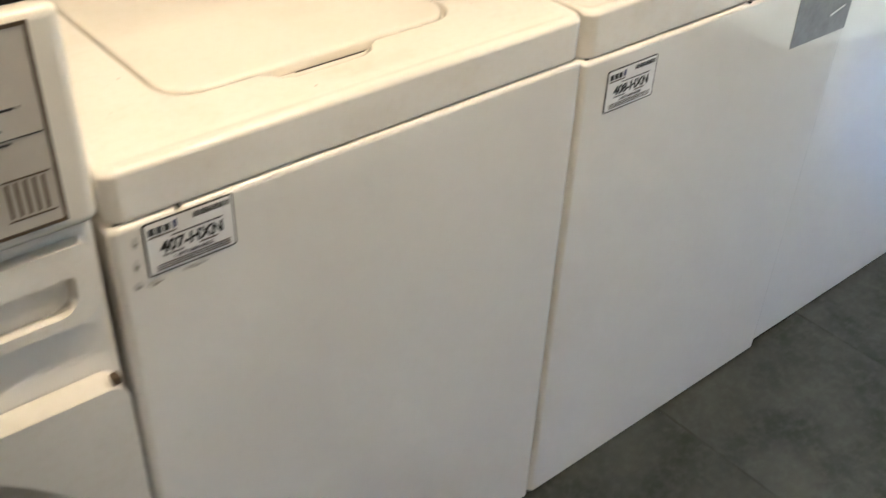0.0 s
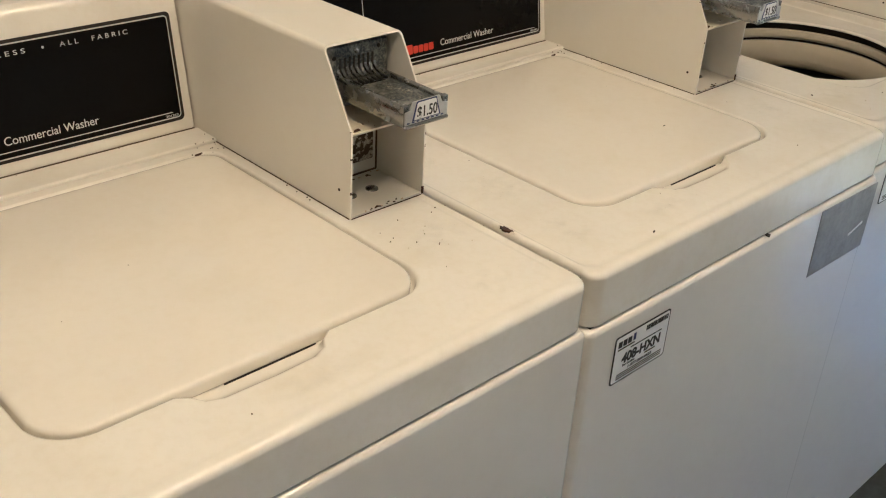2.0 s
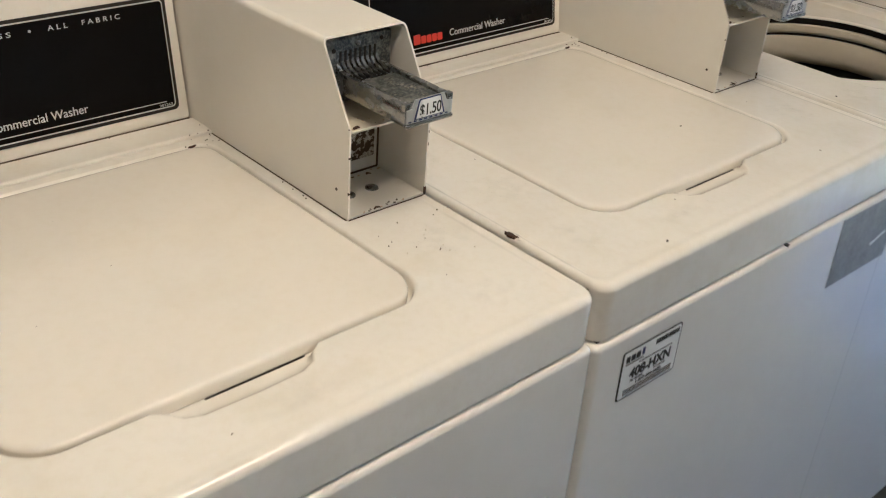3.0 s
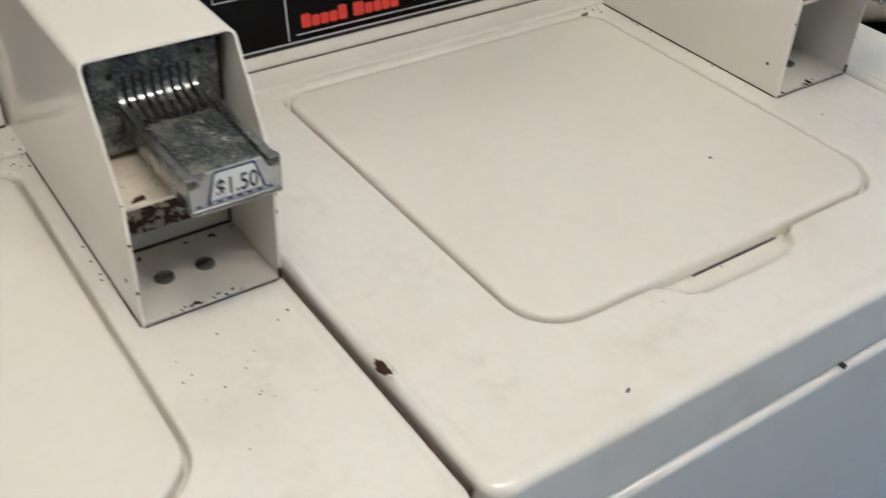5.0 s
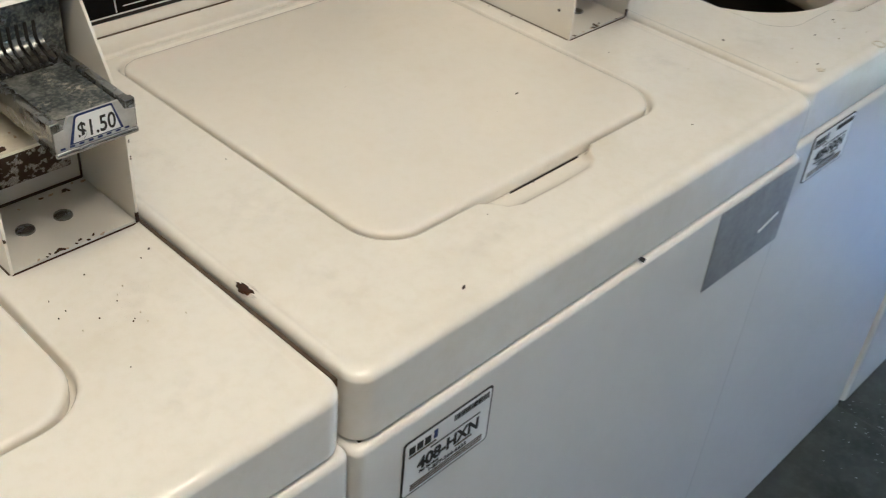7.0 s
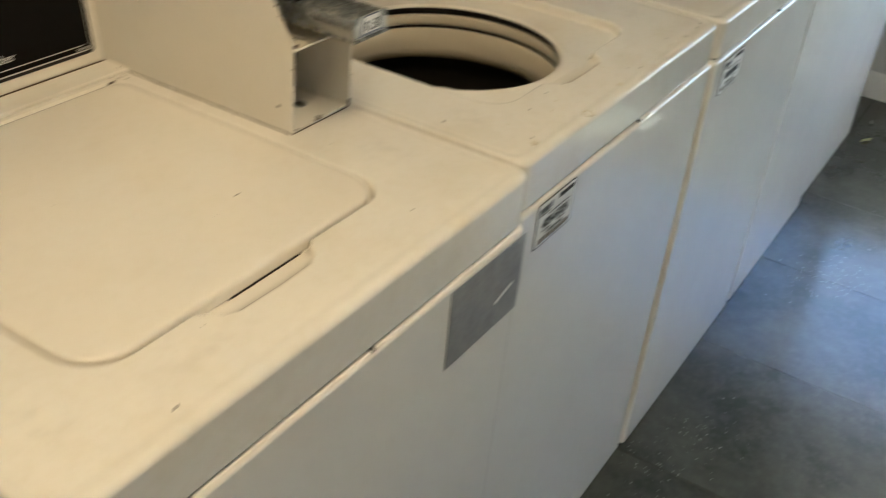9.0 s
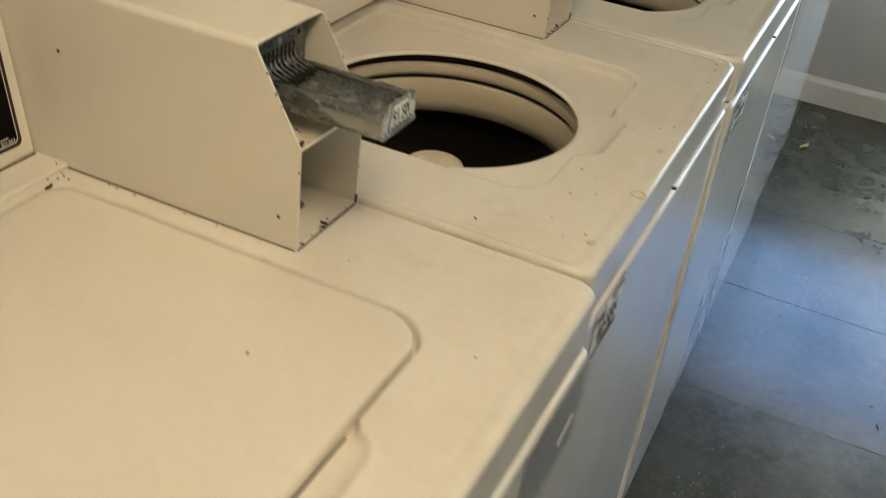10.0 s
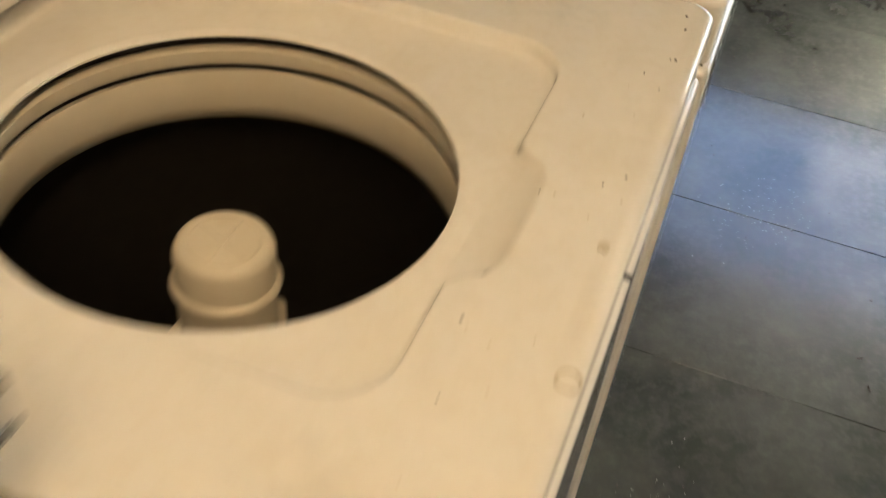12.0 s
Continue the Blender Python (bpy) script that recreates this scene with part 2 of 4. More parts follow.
# ---- the room ----
X0, X1, Y0, Y1, H = -1.9, 4.36, -2.6, 0.80, 2.5
WIN = (-1.55, 0.06, 0.60, 1.45)      # the window in the end wall: y from, y to, sill, head
structure("ground", box(-60, 60, -60, 60, -0.30, -0.20), GROUND, "pale paved ground outside the laundry room", "ground")
structure("floor", box(X0, X1, Y0, Y1, -0.12, -0.004), GROUT, "dark slate-look vinyl tile floor with thin joints", "floor")
floor_ob = bpy.data.objects["floor"]
structure("ceiling", box(X0 - 0.15, X1 + 0.15, Y0 - 0.15, Y1 + 0.15, H, H + 0.12), CEILING, "plain white ceiling", "ceiling")
structure("wall_north", box(X0 - 0.15, X1 + 0.15, Y1, Y1 + 0.15, -0.12, H), WALL, "plain grey painted wall behind the washers", "wall")
structure("wall_south", box(X0 - 0.15, X1 + 0.15, Y0 - 0.15, Y0, -0.12, H), WALL, "plain grey painted wall", "wall")
structure("wall_west", box(X0 - 0.15, X0, Y0, Y1, -0.12, H), WALL, "plain grey painted wall", "wall")
bm = bmesh.new()
wy0, wy1, wz0, wz1 = WIN
box(X1, X1 + 0.15, Y0, wy0, -0.12, H, bm=bm)
box(X1, X1 + 0.15, wy1, Y1, -0.12, H, bm=bm)
box(X1, X1 + 0.15, wy0, wy1, -0.12, wz0, bm=bm)
box(X1, X1 + 0.15, wy0, wy1, wz1, H, bm=bm)
structure("wall_east", bm, WALL, "grey painted end wall with a window opening", "wall")
# unseen wall, added outside to cut off the sun patch on its +y side
structure("exterior_wall", box(X1 + 0.15, 5.86, 0.30, 0.45, -0.25, 3.2), WALL, "unseen wing wall added outside to block part of the sun", "wall")
win = tagged(new("window_1"), "white-framed window in the end wall", "window", kind="structure")
win.matrix_world = pose(X1 + 0.09, (wy0 + wy1) / 2, wz0)
hw, hh = (wy1 - wy0) / 2, wz1 - wz0
bm = bmesh.new()
for y0, y1, z0, z1 in ((-hw, hw, 0.0, 0.04), (-hw, hw, hh - 0.04, hh), (-hw, -hw + 0.04, 0.04, hh - 0.04), (hw - 0.04, hw, 0.04, hh - 0.04)):
    box(-0.03, 0.03, y0, y1, z0, z1, 0.004, 1, bm)
part("window_frame", bm, TRIM, win)
pane = part("pane", box(-0.003, 0.003, -hw + 0.04, hw - 0.04, 0.04, hh - 0.04), GLASS, win)
pane.visible_shadow = False


def baseboard(name, length, m):
    """A moulded skirting board, 10 cm high."""
    prof = [(0, 0), (-0.014, 0), (-0.014, 0.075), (-0.010, 0.086), (-0.006, 0.092), (-0.004, 0.100), (0, 0.100)]
    bm = bmesh.new()
    rings(bm, [[(p, s, z) for p, z in prof] for s in (0, length)], True, True)
    ob = structure(name, bm, TRIM, "white moulded baseboard with a little dirt", "baseboard", True)
    ob.matrix_world = m


baseboard("baseboard_east", Y1 - Y0, pose(X1, Y0, 0))
baseboard("baseboard_south", X1 - X0 - 0.014, pose(X0, Y0, 0, 0, 0, -90))

fixture = thing("ceiling_light", pose(0.50, -0.40, H), "long ceiling light with a warm diffuser", "ceiling light")
part("housing", box(-0.62, 0.62, -0.17, 0.17, -0.05, 0.0, 0.006), TRIM, fixture)
part("diffuser", box(-0.60, 0.60, -0.15, 0.15, -0.075, -0.0505, 0.012, 3), LAMP, fixture, "glowing warm diffuser")


# ---- washing machines ----
W, DEEP, TOP = 0.6565, 0.665, 0.914
TUB = (0.287, 0.2845)
TILT = math.atan2(0.026, 0.17)          # the control panel leans back
FRONT = pose(0, 0, 0, 90, 0, 0)
SEAT = {"dx": 0.0, "seam": 0.847}       # how far a washer's lid sits to the side, and the foot of its top


def recess_outline(grow=0.0, notch=True, flat=0.0):
    """The lid's seat in the top: a rounded rectangle with a finger scoop in its front edge."""
    dx = SEAT["dx"]
    pts = rounded(0.117 + dx - grow, 0.519 + dx + grow, 0.103 - grow, 0.507 + grow, (0.045, 0.045, 0.022, 0.022), 10)
    if not notch:
        return pts
    scoop = [(0.225, 0.0), (0.236, -0.008), (0.243, -0.020), (0.258, -0.027), (0.31, -0.0285), (0.352, -0.027), (0.367, -0.020), (0.374, -0.008), (0.385, 0.0)]
    return pts[:11] + [(x + dx, 0.103 - grow + dy * (1 - flat)) for x, dy in scoop] + pts[11:]


def washer_body(root, clip_x):
    seam, n = SEAT["seam"], 5
    bm = bmesh.new()
    loops = []
    for inset, z in ((0.004, 0.003), (0.0, 0.006), (0.0, seam - 0.0085), (0.0007, seam - 0.0055), (0.0026, seam - 0.0028), (0.0056, seam - 0.0014), (0.018, seam - 0.0010)):
        loops.append([(x, y, z) for x, y in rounded(inset, W - inset, inset, DEEP - inset, (0.010,) * 4, n)])
    rings(bm, loops, close_first=True)
    part("body", bm, ENAMEL_FRONT, root, "white enamel cabinet, slightly dented")
    part("seam", box(0.010, W - 0.010, 0.0088, 0.016, seam - 0.0014, seam + 0.0008), BLACK, root)
    bm = bmesh.new()
    v = [bm.verts.new(p) for p in ((-0.0045, -0.0035, 0), (0.0045, -0.0035, 0), (0, -0.0035, -0.0055), (-0.0045, 0.002, 0), (0.0045, 0.002, 0), (0, 0.002, -0.0055))]
    for f in ((0, 1, 2), (5, 4, 3), (0, 3, 4, 1), (1, 4, 5, 2), (2, 5, 3, 0)):
        bm.faces.new([v[i] for i in f])
    # dark strip: the gap's shade as colour, together with its grime
    part("gap_grime", box(W + 0.0003, W + 0.0032, 0.022, 0.56, TOP - 0.014, TOP - 0.0065), GRIME_DARK, root, "dark strip for the shade and grime in the gap")
    clip = part("clip", bm, BLACK, root)
    clip.matrix_basis = pose(clip_x, 0.003, seam + 0.002) @ Matrix.Diagonal((0.6, 1, 0.6, 1))


def washer_top(root):
    seam = SEAT["seam"]
    bm = bmesh.new()
    loops = []
    for inset, z in ((0.0066, seam + 0.0002), (0.0052, seam + 0.0012), (0.0043, seam + 0.0028), (0.0040, seam + 0.0050), (0.0036, TOP - 0.0075), (0.0040, TOP - 0.0050),
                     (0.0053, TOP - 0.0026), (0.0076, TOP - 0.0007), (0.0106, TOP + 0.0006), (0.0140, TOP + 0.0009), (0.0180, TOP + 0.0004), (0.0225, TOP - 0.0007),
                     (0.0265, TOP - 0.0008), (0.0320, TOP - 0.0001), (0.0360, TOP)):
        loops.append([(x, y, z) for x, y in rounded(inset * 0.55, W - inset * 0.55, inset, DEEP - inset, (0.018,) * 4, 8)])
    outer = rings(bm, loops)[-1]
    # the seat's rolled edge, its floor and the tub opening
    seat = rings(bm, [[(x, y, z) for x, y in recess_outline(g, True, f)] for g, f, z in ((0.004, 0.0, TOP), (0.0018, 0.03, TOP - 0.0007), (0.0006, 0.10, TOP - 0.0030), (0.0, 0.25, TOP - 0.0070), (-0.0006, 0.50, TOP - 0.0105), (-0.002, 0.75, TOP - 0.0130), (-0.006, 0.90, TOP - 0.0140))])
    fill_between(bm, outer, seat[0])
    lip = lathe(bm, *TUB, ((0.177, TOP - 0.0140), (0.170, TOP - 0.0126), (0.165, TOP - 0.0128), (0.1615, TOP - 0.0145), (0.1612, TOP - 0.0165), (0.163, TOP - 0.0170)), 72)
    fill_between(bm, seat[-1], lip[0])
    part("top_panel", bm, ENAMEL, root, "white enamel top with rolled edges, yellowed")


def washer_tub(root):
    cx, cy = TUB
    bm = bmesh.new()
    lathe(bm, cx, cy, ((0.178, 0.8985), (0.178, 0.8800)), 72)
    part("gasket", bm, BLACK, root, "black rubber gasket", planar=False)
    bm = bmesh.new()
    lathe(bm, cx, cy, ((0.179, 0.8815), (0.171, 0.8835), (0.1665, 0.8815), (0.1655, 0.872), (0.1665, 0.8695), (0.171, 0.8685), (0.171, 0.8655)), 72)
    part("tub_ring", bm, TUB_PLASTIC, root, planar=False)
    bm = bmesh.new()
    lathe(bm, cx, cy, ((0.1735, 0.8675), (0.1735, 0.8605)), 72)
    part("ring_groove", bm, BLACK, root, planar=False)
    bm = bmesh.new()
    lathe(bm, cx, cy, ((0.174, 0.8600), (0.168, 0.8615), (0.1665, 0.858), (0.167, 0.828), (0.172, 0.812), (0.182, 0.806)), 72)
    part("balance_ring", bm, TUB_PLASTIC, root, planar=False)
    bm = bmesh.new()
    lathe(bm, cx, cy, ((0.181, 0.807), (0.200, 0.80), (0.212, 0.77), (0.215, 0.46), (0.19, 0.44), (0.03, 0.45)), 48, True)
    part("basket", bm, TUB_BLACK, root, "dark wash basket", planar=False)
    cx, cy = 0.293, 0.294
    bm = bmesh.new()
    lathe(bm, cx, cy, ((0.105, 0.455), (0.085, 0.50), (0.055, 0.56), (0.041, 0.64), (0.039, 0.75), (0.0385, 0.772)), 40)
    ag = part("agitator", bm, TUB_PLASTIC, root, "cream agitator post", planar=False)
    for k in range(6):
        a = k * math.pi / 3 + 0.3
        ux, uy = math.cos(a), math.sin(a)
        vx, vy = -uy * 0.003, ux * 0.003
        pts = [(0.038, 0.742), (0.047, 0.732), (0.050, 0.64), (0.10, 0.47), (0.03, 0.47)]
        fin = bmesh.new()
        rings(fin, [[(cx + ux * r + s * vx, cy + uy * r + s * vy, z) for r, z in pts] for s in (-1, 1)], True, True)
        part("fin", fin, TUB_PLASTIC, ag)
    bm = bmesh.new()
    lathe(bm, cx, cy, ((0.0385, 0.7700), (0.0425, 0.7710), (0.0435, 0.7750), (0.0420, 0.7790), (0.0392, 0.7810), (0.0388, 0.8060), (0.0365, 0.8125), (0.032, 0.8145)), 48, True)
    part("cap", bm, TUB_PLASTIC, ag, "round cream cap", planar=False)
    bm = bmesh.new()
    lathe(bm, cx, cy, ((0.0285, 0.8143), (0.0282, 0.8154), (0.0268, 0.8154), (0.0265, 0.8143)), 40)
    box(cx - 0.0265, cx + 0.0265, cy - 0.002, cy + 0.002, 0.8143, 0.8153, bm=bm)
    rib = box(-0.0265, 0.0265, -0.0014, 0.0014, 0.8143, 0.8151)
    bmesh.ops.transform(rib, matrix=pose(cx, cy, 0, 0, 0, 68), verts=rib.verts)
    part("cap_rib", rib, TUB_PLASTIC, ag)
    part("cap_rib", bm, TUB_PLASTIC, ag)


def washer_lid(root, is_open):
    bm = bmesh.new()
    y0 = 0.507
    loops = []
    for g, z in ((-0.012, -0.0125), (-0.0042, -0.0125), (-0.0034, -0.0115), (-0.0032, -0.0030), (-0.0037, -0.0006), (-0.0052, 0.0012), (-0.0078, 0.0021), (-0.0120, 0.0025), (-0.020, 0.0026)):
        loops.append([(x, y - y0, z) for x, y in recess_outline(g, False)])
    rings(bm, loops, True, True)
    lid = part("lid", bm, LID_PAINT, root, "open lid leaning back on the console" if is_open else "closed white enamel lid")
    lid.matrix_basis = pose(0, y0, TOP + 0.008, -97, 0, 0) if is_open else pose(0, y0, TOP - 0.001)
    if not is_open:
        # black strip painted in for the shade where the lid meets the scoop
        part("finger_slit", box(0.276 + SEAT["dx"], 0.374 + SEAT["dx"], 0.1050, 0.1064, TOP - 0.0139, TOP - 0.0128), BLACK, root)
    if is_open:
        lid.location = (0, y0 - 0.006, TOP + 0.014)
        for x in (0.150, 0.482):
            bm = box(x - 0.010, x + 0.010, -0.075, -0.006, -0.0145, -0.0085, 0.002)
            lathe(bm, x, -0.014, ((0.007, -0.0145), (0.007, -0.019), (0.004, -0.020)), 12, True)
            part("hinge_arm", bm, RUST if x > 0.3 else STEEL_WORN, lid, "rusted steel hinge arm" if x > 0.3 else "steel hinge arm")
        bm = box(0.22, 0.36, -0.118, -0.1168, -0.0086, -0.0081)
        box(0.22, 0.36, -0.205, -0.2038, -0.0086, -0.0081, bm=bm)
        part("lid_print", bm, INK, lid, "thin printed lines")
        part("lid_text", box(0.365, 0.382, -0.125, -0.118, -0.0086, -0.0081), INK, lid)


def washer_console(root, seed):
    """The leaning control console behind the lid, with its black printed panel."""
    dy = -0.016 if seed == 1 else 0.0
    base = pose(0, 0.572 + dy, 0.9165, -math.degrees(TILT), 0, 0)
    bm = bmesh.new()
    xa, xb = 0.004, 0.5405
    prof = [(0.574, 0.914), (0.572, 0.919), (0.5725, 0.922), (0.598, 1.088), (0.602, 1.097), (0.610, 1.101), (0.655, 1.101), (0.655, 0.914)]
    rings(bm, [[(x, y + dy, z) for y, z in prof] for x in (xa, xb)], True, True)
    es = [e for e in bm.edges if abs(e.verts[0].co.x - e.verts[1].co.x) < 1e-6]
    bmesh.ops.bevel(bm, geom=es, offset=0.003, segments=2, profile=0.5, affect="EDGES")
    console = part("console", bm, ENAMEL, root, "white enamel control console")
    bm = box(0.002, 0.6, 0.524 + dy * 0.5, 0.574 + dy, 0.9135, 0.9185, 0.004, 3)
    part("console_rail", bm, ENAMEL, root)
    part("console_seam", box(0.006, 0.540, 0.5695 + dy, 0.5722 + dy, 0.9183, 0.9192), GRIME_DARK, root, "dark seam under the console")
    # all print lies in the console's own leaning plane: u along x, v up the face
    face = base @ pose(0, 0, 0, 90, 0, 0)

    def flat(name, u0, u1, v0, v1, mat, lift=0.001, label="", radius=0.0):
        bm = bmesh.new()
        if radius:
            pts = rounded(u0, u1, v0, v1, (radius,) * 4, 4)
            rings(bm, [[(u, v, 0) for u, v in pts], [(u, v, lift) for u, v in pts]], close_last=True)
        else:
            box(u0, u1, v0, v1, 0, lift, bm=bm)
        ob = part(name, bm, mat, console, label, False)
        ob.matrix_basis = face
        return ob

    flat("panel_border", 0.019, 0.529, 0.0165, 0.1525, BLACK, 0.0012, "", 0.006)
    flat("panel_line", 0.0230, 0.5250, 0.0205, 0.1485, PRINT, 0.0016, "silver line round the panel", 0.005)
    flat("control_panel", 0.0245, 0.5235, 0.0222, 0.1470, PANEL, 0.0020, "glossy black control panel", 0.004)
    flat("rule", 0.166, 0.513, 0.0280, 0.0290, PRINT, 0.0023)
    flat("divider", 0.157, 0.158, 0.0235, 0.1445, PRINT, 0.0023)
    for v in (0.076, 0.0945):
        flat("lamp_box_line", 0.083, 0.148, v, v + 0.0009, PRINT, 0.0023)
    for u in (0.083, 0.1471):
        flat("lamp_box_line", u, u + 0.0009, 0.0769, 0.0945, PRINT, 0.0023)
    flat("lamp_hole", 0.091, 0.097, 0.0825, 0.0885, GRIME_DARK, 0.0026, "", 0.0029)
    u = 0.173
    for w, h in ((0.0105, 0.014), (0.009, 0.011), (0.009, 0.011), (0.009, 0.011), (0.010, 0.015), (0.005, 0), (0.0125, 0.014), (0.0095, 0.011), (0.009, 0.011), (0.009, 0.011), (0.0095, 0.011)):
        if h:
            flat("brand_bar", u, u + w, 0.034, 0.034 + h, RED, 0.0024, "", 0.002)
        u += w + 0.0012

    def write(name, text, size, u, v, width, mat=PRINT, space=1.0):
        lettering(name, text, size, face @ pose(u, v, 0.0022), mat, console, width, space=space)

    write("panel_text", "Commercial Washer", 0.0142, 0.301, 0.0365, 0.114)
    write("panel_text", "IN USE", 0.0078, 0.113, 0.083, 0.024)
    write("panel_text", "PRESS", 0.0078, 0.3025, 0.1345, 0.0425, space=1.6)
    write("panel_text", "ALL", 0.0078, 0.3865, 0.1345, 0.0225, space=1.6)
    write("panel_text", "FABRIC", 0.0078, 0.4250, 0.1345, 0.045, space=1.6)
    flat("panel_dot", 0.3650, 0.3680, 0.1357, 0.1387, PRINT, 0.0023, "", 0.0014)
    if seed == 0:
        flat("screw_hole", 0.306, 0.314, 0.1655, 0.1735, DARK_BIT, 0.0012, "", 0.0039)
    write("part_number", "201263", 0.0042, 0.503, 0.0232, 0.017)


def coin_box(root, seed):
    """The steel coin box: an open-fronted housing, its slide with eight coin slots, the price plate and the empty coin bay below."""
    rnd = random.Random(seed)
    xa, xb, yf, yb, zb, zk, yt, zt = 0.5435, 0.6515, 0.256, 0.652, TOP + 0.0006, 1.016, 0.304, 1.099
    th = 0.0022

    def section(inset, r):
        p = [(xa + inset, zb), (xa + inset, zk)]
        for cx, a in ((xa + inset + r, 180), (xb - inset - r, 90)):
            for i in range(6):
                ang = radians(a - 90 * i / 5)
                p.append((cx + r * math.cos(ang), zt - inset - r + r * math.sin(ang)))
        return p + [(xb - inset, zk), (xb - inset, zb)]

    def front_y(z):
        return yf + max(0.0, z - zk) * (yt - yf) / (zt - zk)

    bm = bmesh.new()
    rows = []
    for pts in (section(0, 0.0065), section(th, 0.0045)):
        rows.append([bm.verts.new((x, front_y(z), z)) for x, z in pts])
        rows.append([bm.verts.new((x, yb, z)) for x, z in pts])
    of, ob, nf, nb = rows
    for a, b in ((of, ob), (nf, nb), (of, nf), (ob, nb)):
        for i in range(len(a) - 1):
            bm.faces.new((a[i], a[i + 1], b[i + 1], b[i]))
    for i in (0, -1):
        bm.faces.new((of[i], ob[i], nb[i], nf[i]))
    shell = part("coin_box", bm, BOX_PAINT, root, "white painted steel coin box, chipped and rusty at its edges")
    part("side_seam", box(xa - 0.0010, xa + 0.0004, yf + 0.002, 0.57, zb - 0.0004, zb + 0.0006), GRIME_DARK, shell, "grimy foot of the box")
    i0, i1 = xa + th, xb - th
    bm = box(i0 + 0.0002, i1 - 0.0002, yf + 0.001, 0.345, zb, zb + 0.0025)
    part("bay_floor", bm, BOX_PAINT, shell, "dirty floor of the coin bay")
    part("shelf", box(i0 + 0.0002, i1 - 0.0002, yf + 0.002, 0.349, zk - 0.0045, zk - 0.002), DIRTY_PAINT, shell, "rust-stained shelf")
    part("shelf_rust", blob(i0 + 0.012, yf + 0.008, zk - 0.0017, 0.006, 0.5, 0.3, 16, seed, 0.0004), RUST, shell, "orange rust on the shelf")
    for k in range(8):
        part("rust_spot", blob(i0 + 0.006 + rnd.uniform(0, 0.05), yf + rnd.uniform(0.004, 0.03), zk - 0.0018, rnd.uniform(0.0006, 0.0020), 0.6, rnd.uniform(0, 3), 12, seed * 13 + k, 0.0003),
             rnd.choice((RUST, RUST_FAINT, RUST_FAINT)), shell)
    part("bay_back", box(i0 + 0.0002, i1 - 0.0002, 0.3395, 0.342, zb + 0.0025, zk - 0.005), BOX_PAINT, shell)
    bm = box(i0 + 0.004, i1 - 0.010, 0.332, 0.339, 0.936, zk - 0.006, 0.002)
    part("vault_door", bm, VAULT, shell, "mottled rust-spotted vault door")
    for x in (0.577, 0.609):
        bm = bmesh.new()
        lathe(bm, x, 0.298, ((0.0078, zb + 0.0025), (0.0074, zb + 0.0040), (0.005, zb + 0.0050), (0.002, zb + 0.0053)), 16, True)
        part("rivet", bm, STEEL, shell, "dull steel rivet")
    for y, z in ((0.276, 0.944), (0.515, 1.035)) if seed == 12 else ((0.276, 0.944),):
        bm = bmesh.new()
        lathe(bm, 0, 0, ((0.0019, 0), (0.0018, 0.0004), (0.0008, 0.0005)), 10, True)
        part("screw_hole", bm, DARK_BIT, shell).matrix_basis = pose(xa - 0.0001, y, z, 0, -90, 0)
    # rust along the lower front lip
    for k in range(11):
        x = rnd.gauss(0.5985, 0.008) if k < 6 else rnd.uniform(xa + 0.006, xb - 0.006)
        y = yf + (rnd.uniform(0.001, 0.006) if k < 6 else rnd.uniform(0.001, 0.002))
        part("rust_spot", blob(x, y, zb + 0.0028, rnd.uniform(0.0012, 0.0042) if k < 6 else rnd.uniform(0.001, 0.003), 0.45, rnd.uniform(0, 3), 12, seed * 31 + k, 0.0004),
             RUST if k < 8 else RUST_FAINT, shell)
    for k in range(9):
        x = rnd.uniform(i0 + 0.003, i1 - 0.003)
        part("dirt_spot", blob(x, rnd.uniform(0.326, 0.3365), zb + 0.0027, rnd.uniform(0.001, 0.004), 0.5, rnd.uniform(0, 3), 10, seed * 17 + k, 0.0003), rnd.choice((RUST_FAINT, GRIME_DARK)), shell)
    part("rust_edge", box(xa + 0.001, xb - 0.001, yf - 0.0005, yf + 0.0008, zb - 0.0004, zb + 0.0003), RUST, shell, "rust-stained lower lip")
    # thin dark strips along the bay's back edge and right back corner
    part("grime_line", box(i0 + 0.0004, i1 - 0.0004, 0.3375, 0.3395, zb + 0.0024, zb + 0.0040), GRIME_DARK, shell)
    part("grime_line", box(i1 - 0.0012, i1 - 0.0003, 0.337, 0.3396, zb + 0.004, zk - 0.006), GRIME_DARK, shell)
    part("rust_edge", box(xb - 0.0024, xb + 0.0002, yf - 0.0003, yf + 0.0012, zb + 0.0008, zb + 0.010), RUST, shell)

    # chipped paint and rust along the sloping front edges
    for k in range(8):
        z = rnd.uniform(zb + 0.02, zt - 0.008)
        x = rnd.choice((xa, xb)) 
        y = front_y(z)
        s = rnd.uniform(0.0004, 0.0014)
        inner = 0.0024 if x == xa else -0.0024
        x0, x1 = sorted((x - (0.0002 if inner > 0 else -0.0002), x + inner * rnd.uniform(0.3, 1)))
        part("paint_chip", box(x0, x1, y - 0.0002, y + 0.0010, z - s, z + s), RUST if rnd.random() < 0.6 else GRIME_DARK, shell)

    # plate behind the slide
    # black sheet added behind the plate to deepen the shade round its edge
    part("recess_backing", box(i0 + 0.0002, i1 - 0.0002, 0.330, 0.332, zk - 0.002, zt - 0.003), BLACK, shell, "black sheet for the shade round the face plate")
    bm = box(i0 + 0.0065, i1 - 0.0065, 0.314, 0.326, 1.019, 1.0905, 0.0035, 2)
    plate = part("face_plate", bm, STEEL_WORN, shell, "worn grey metal face plate")
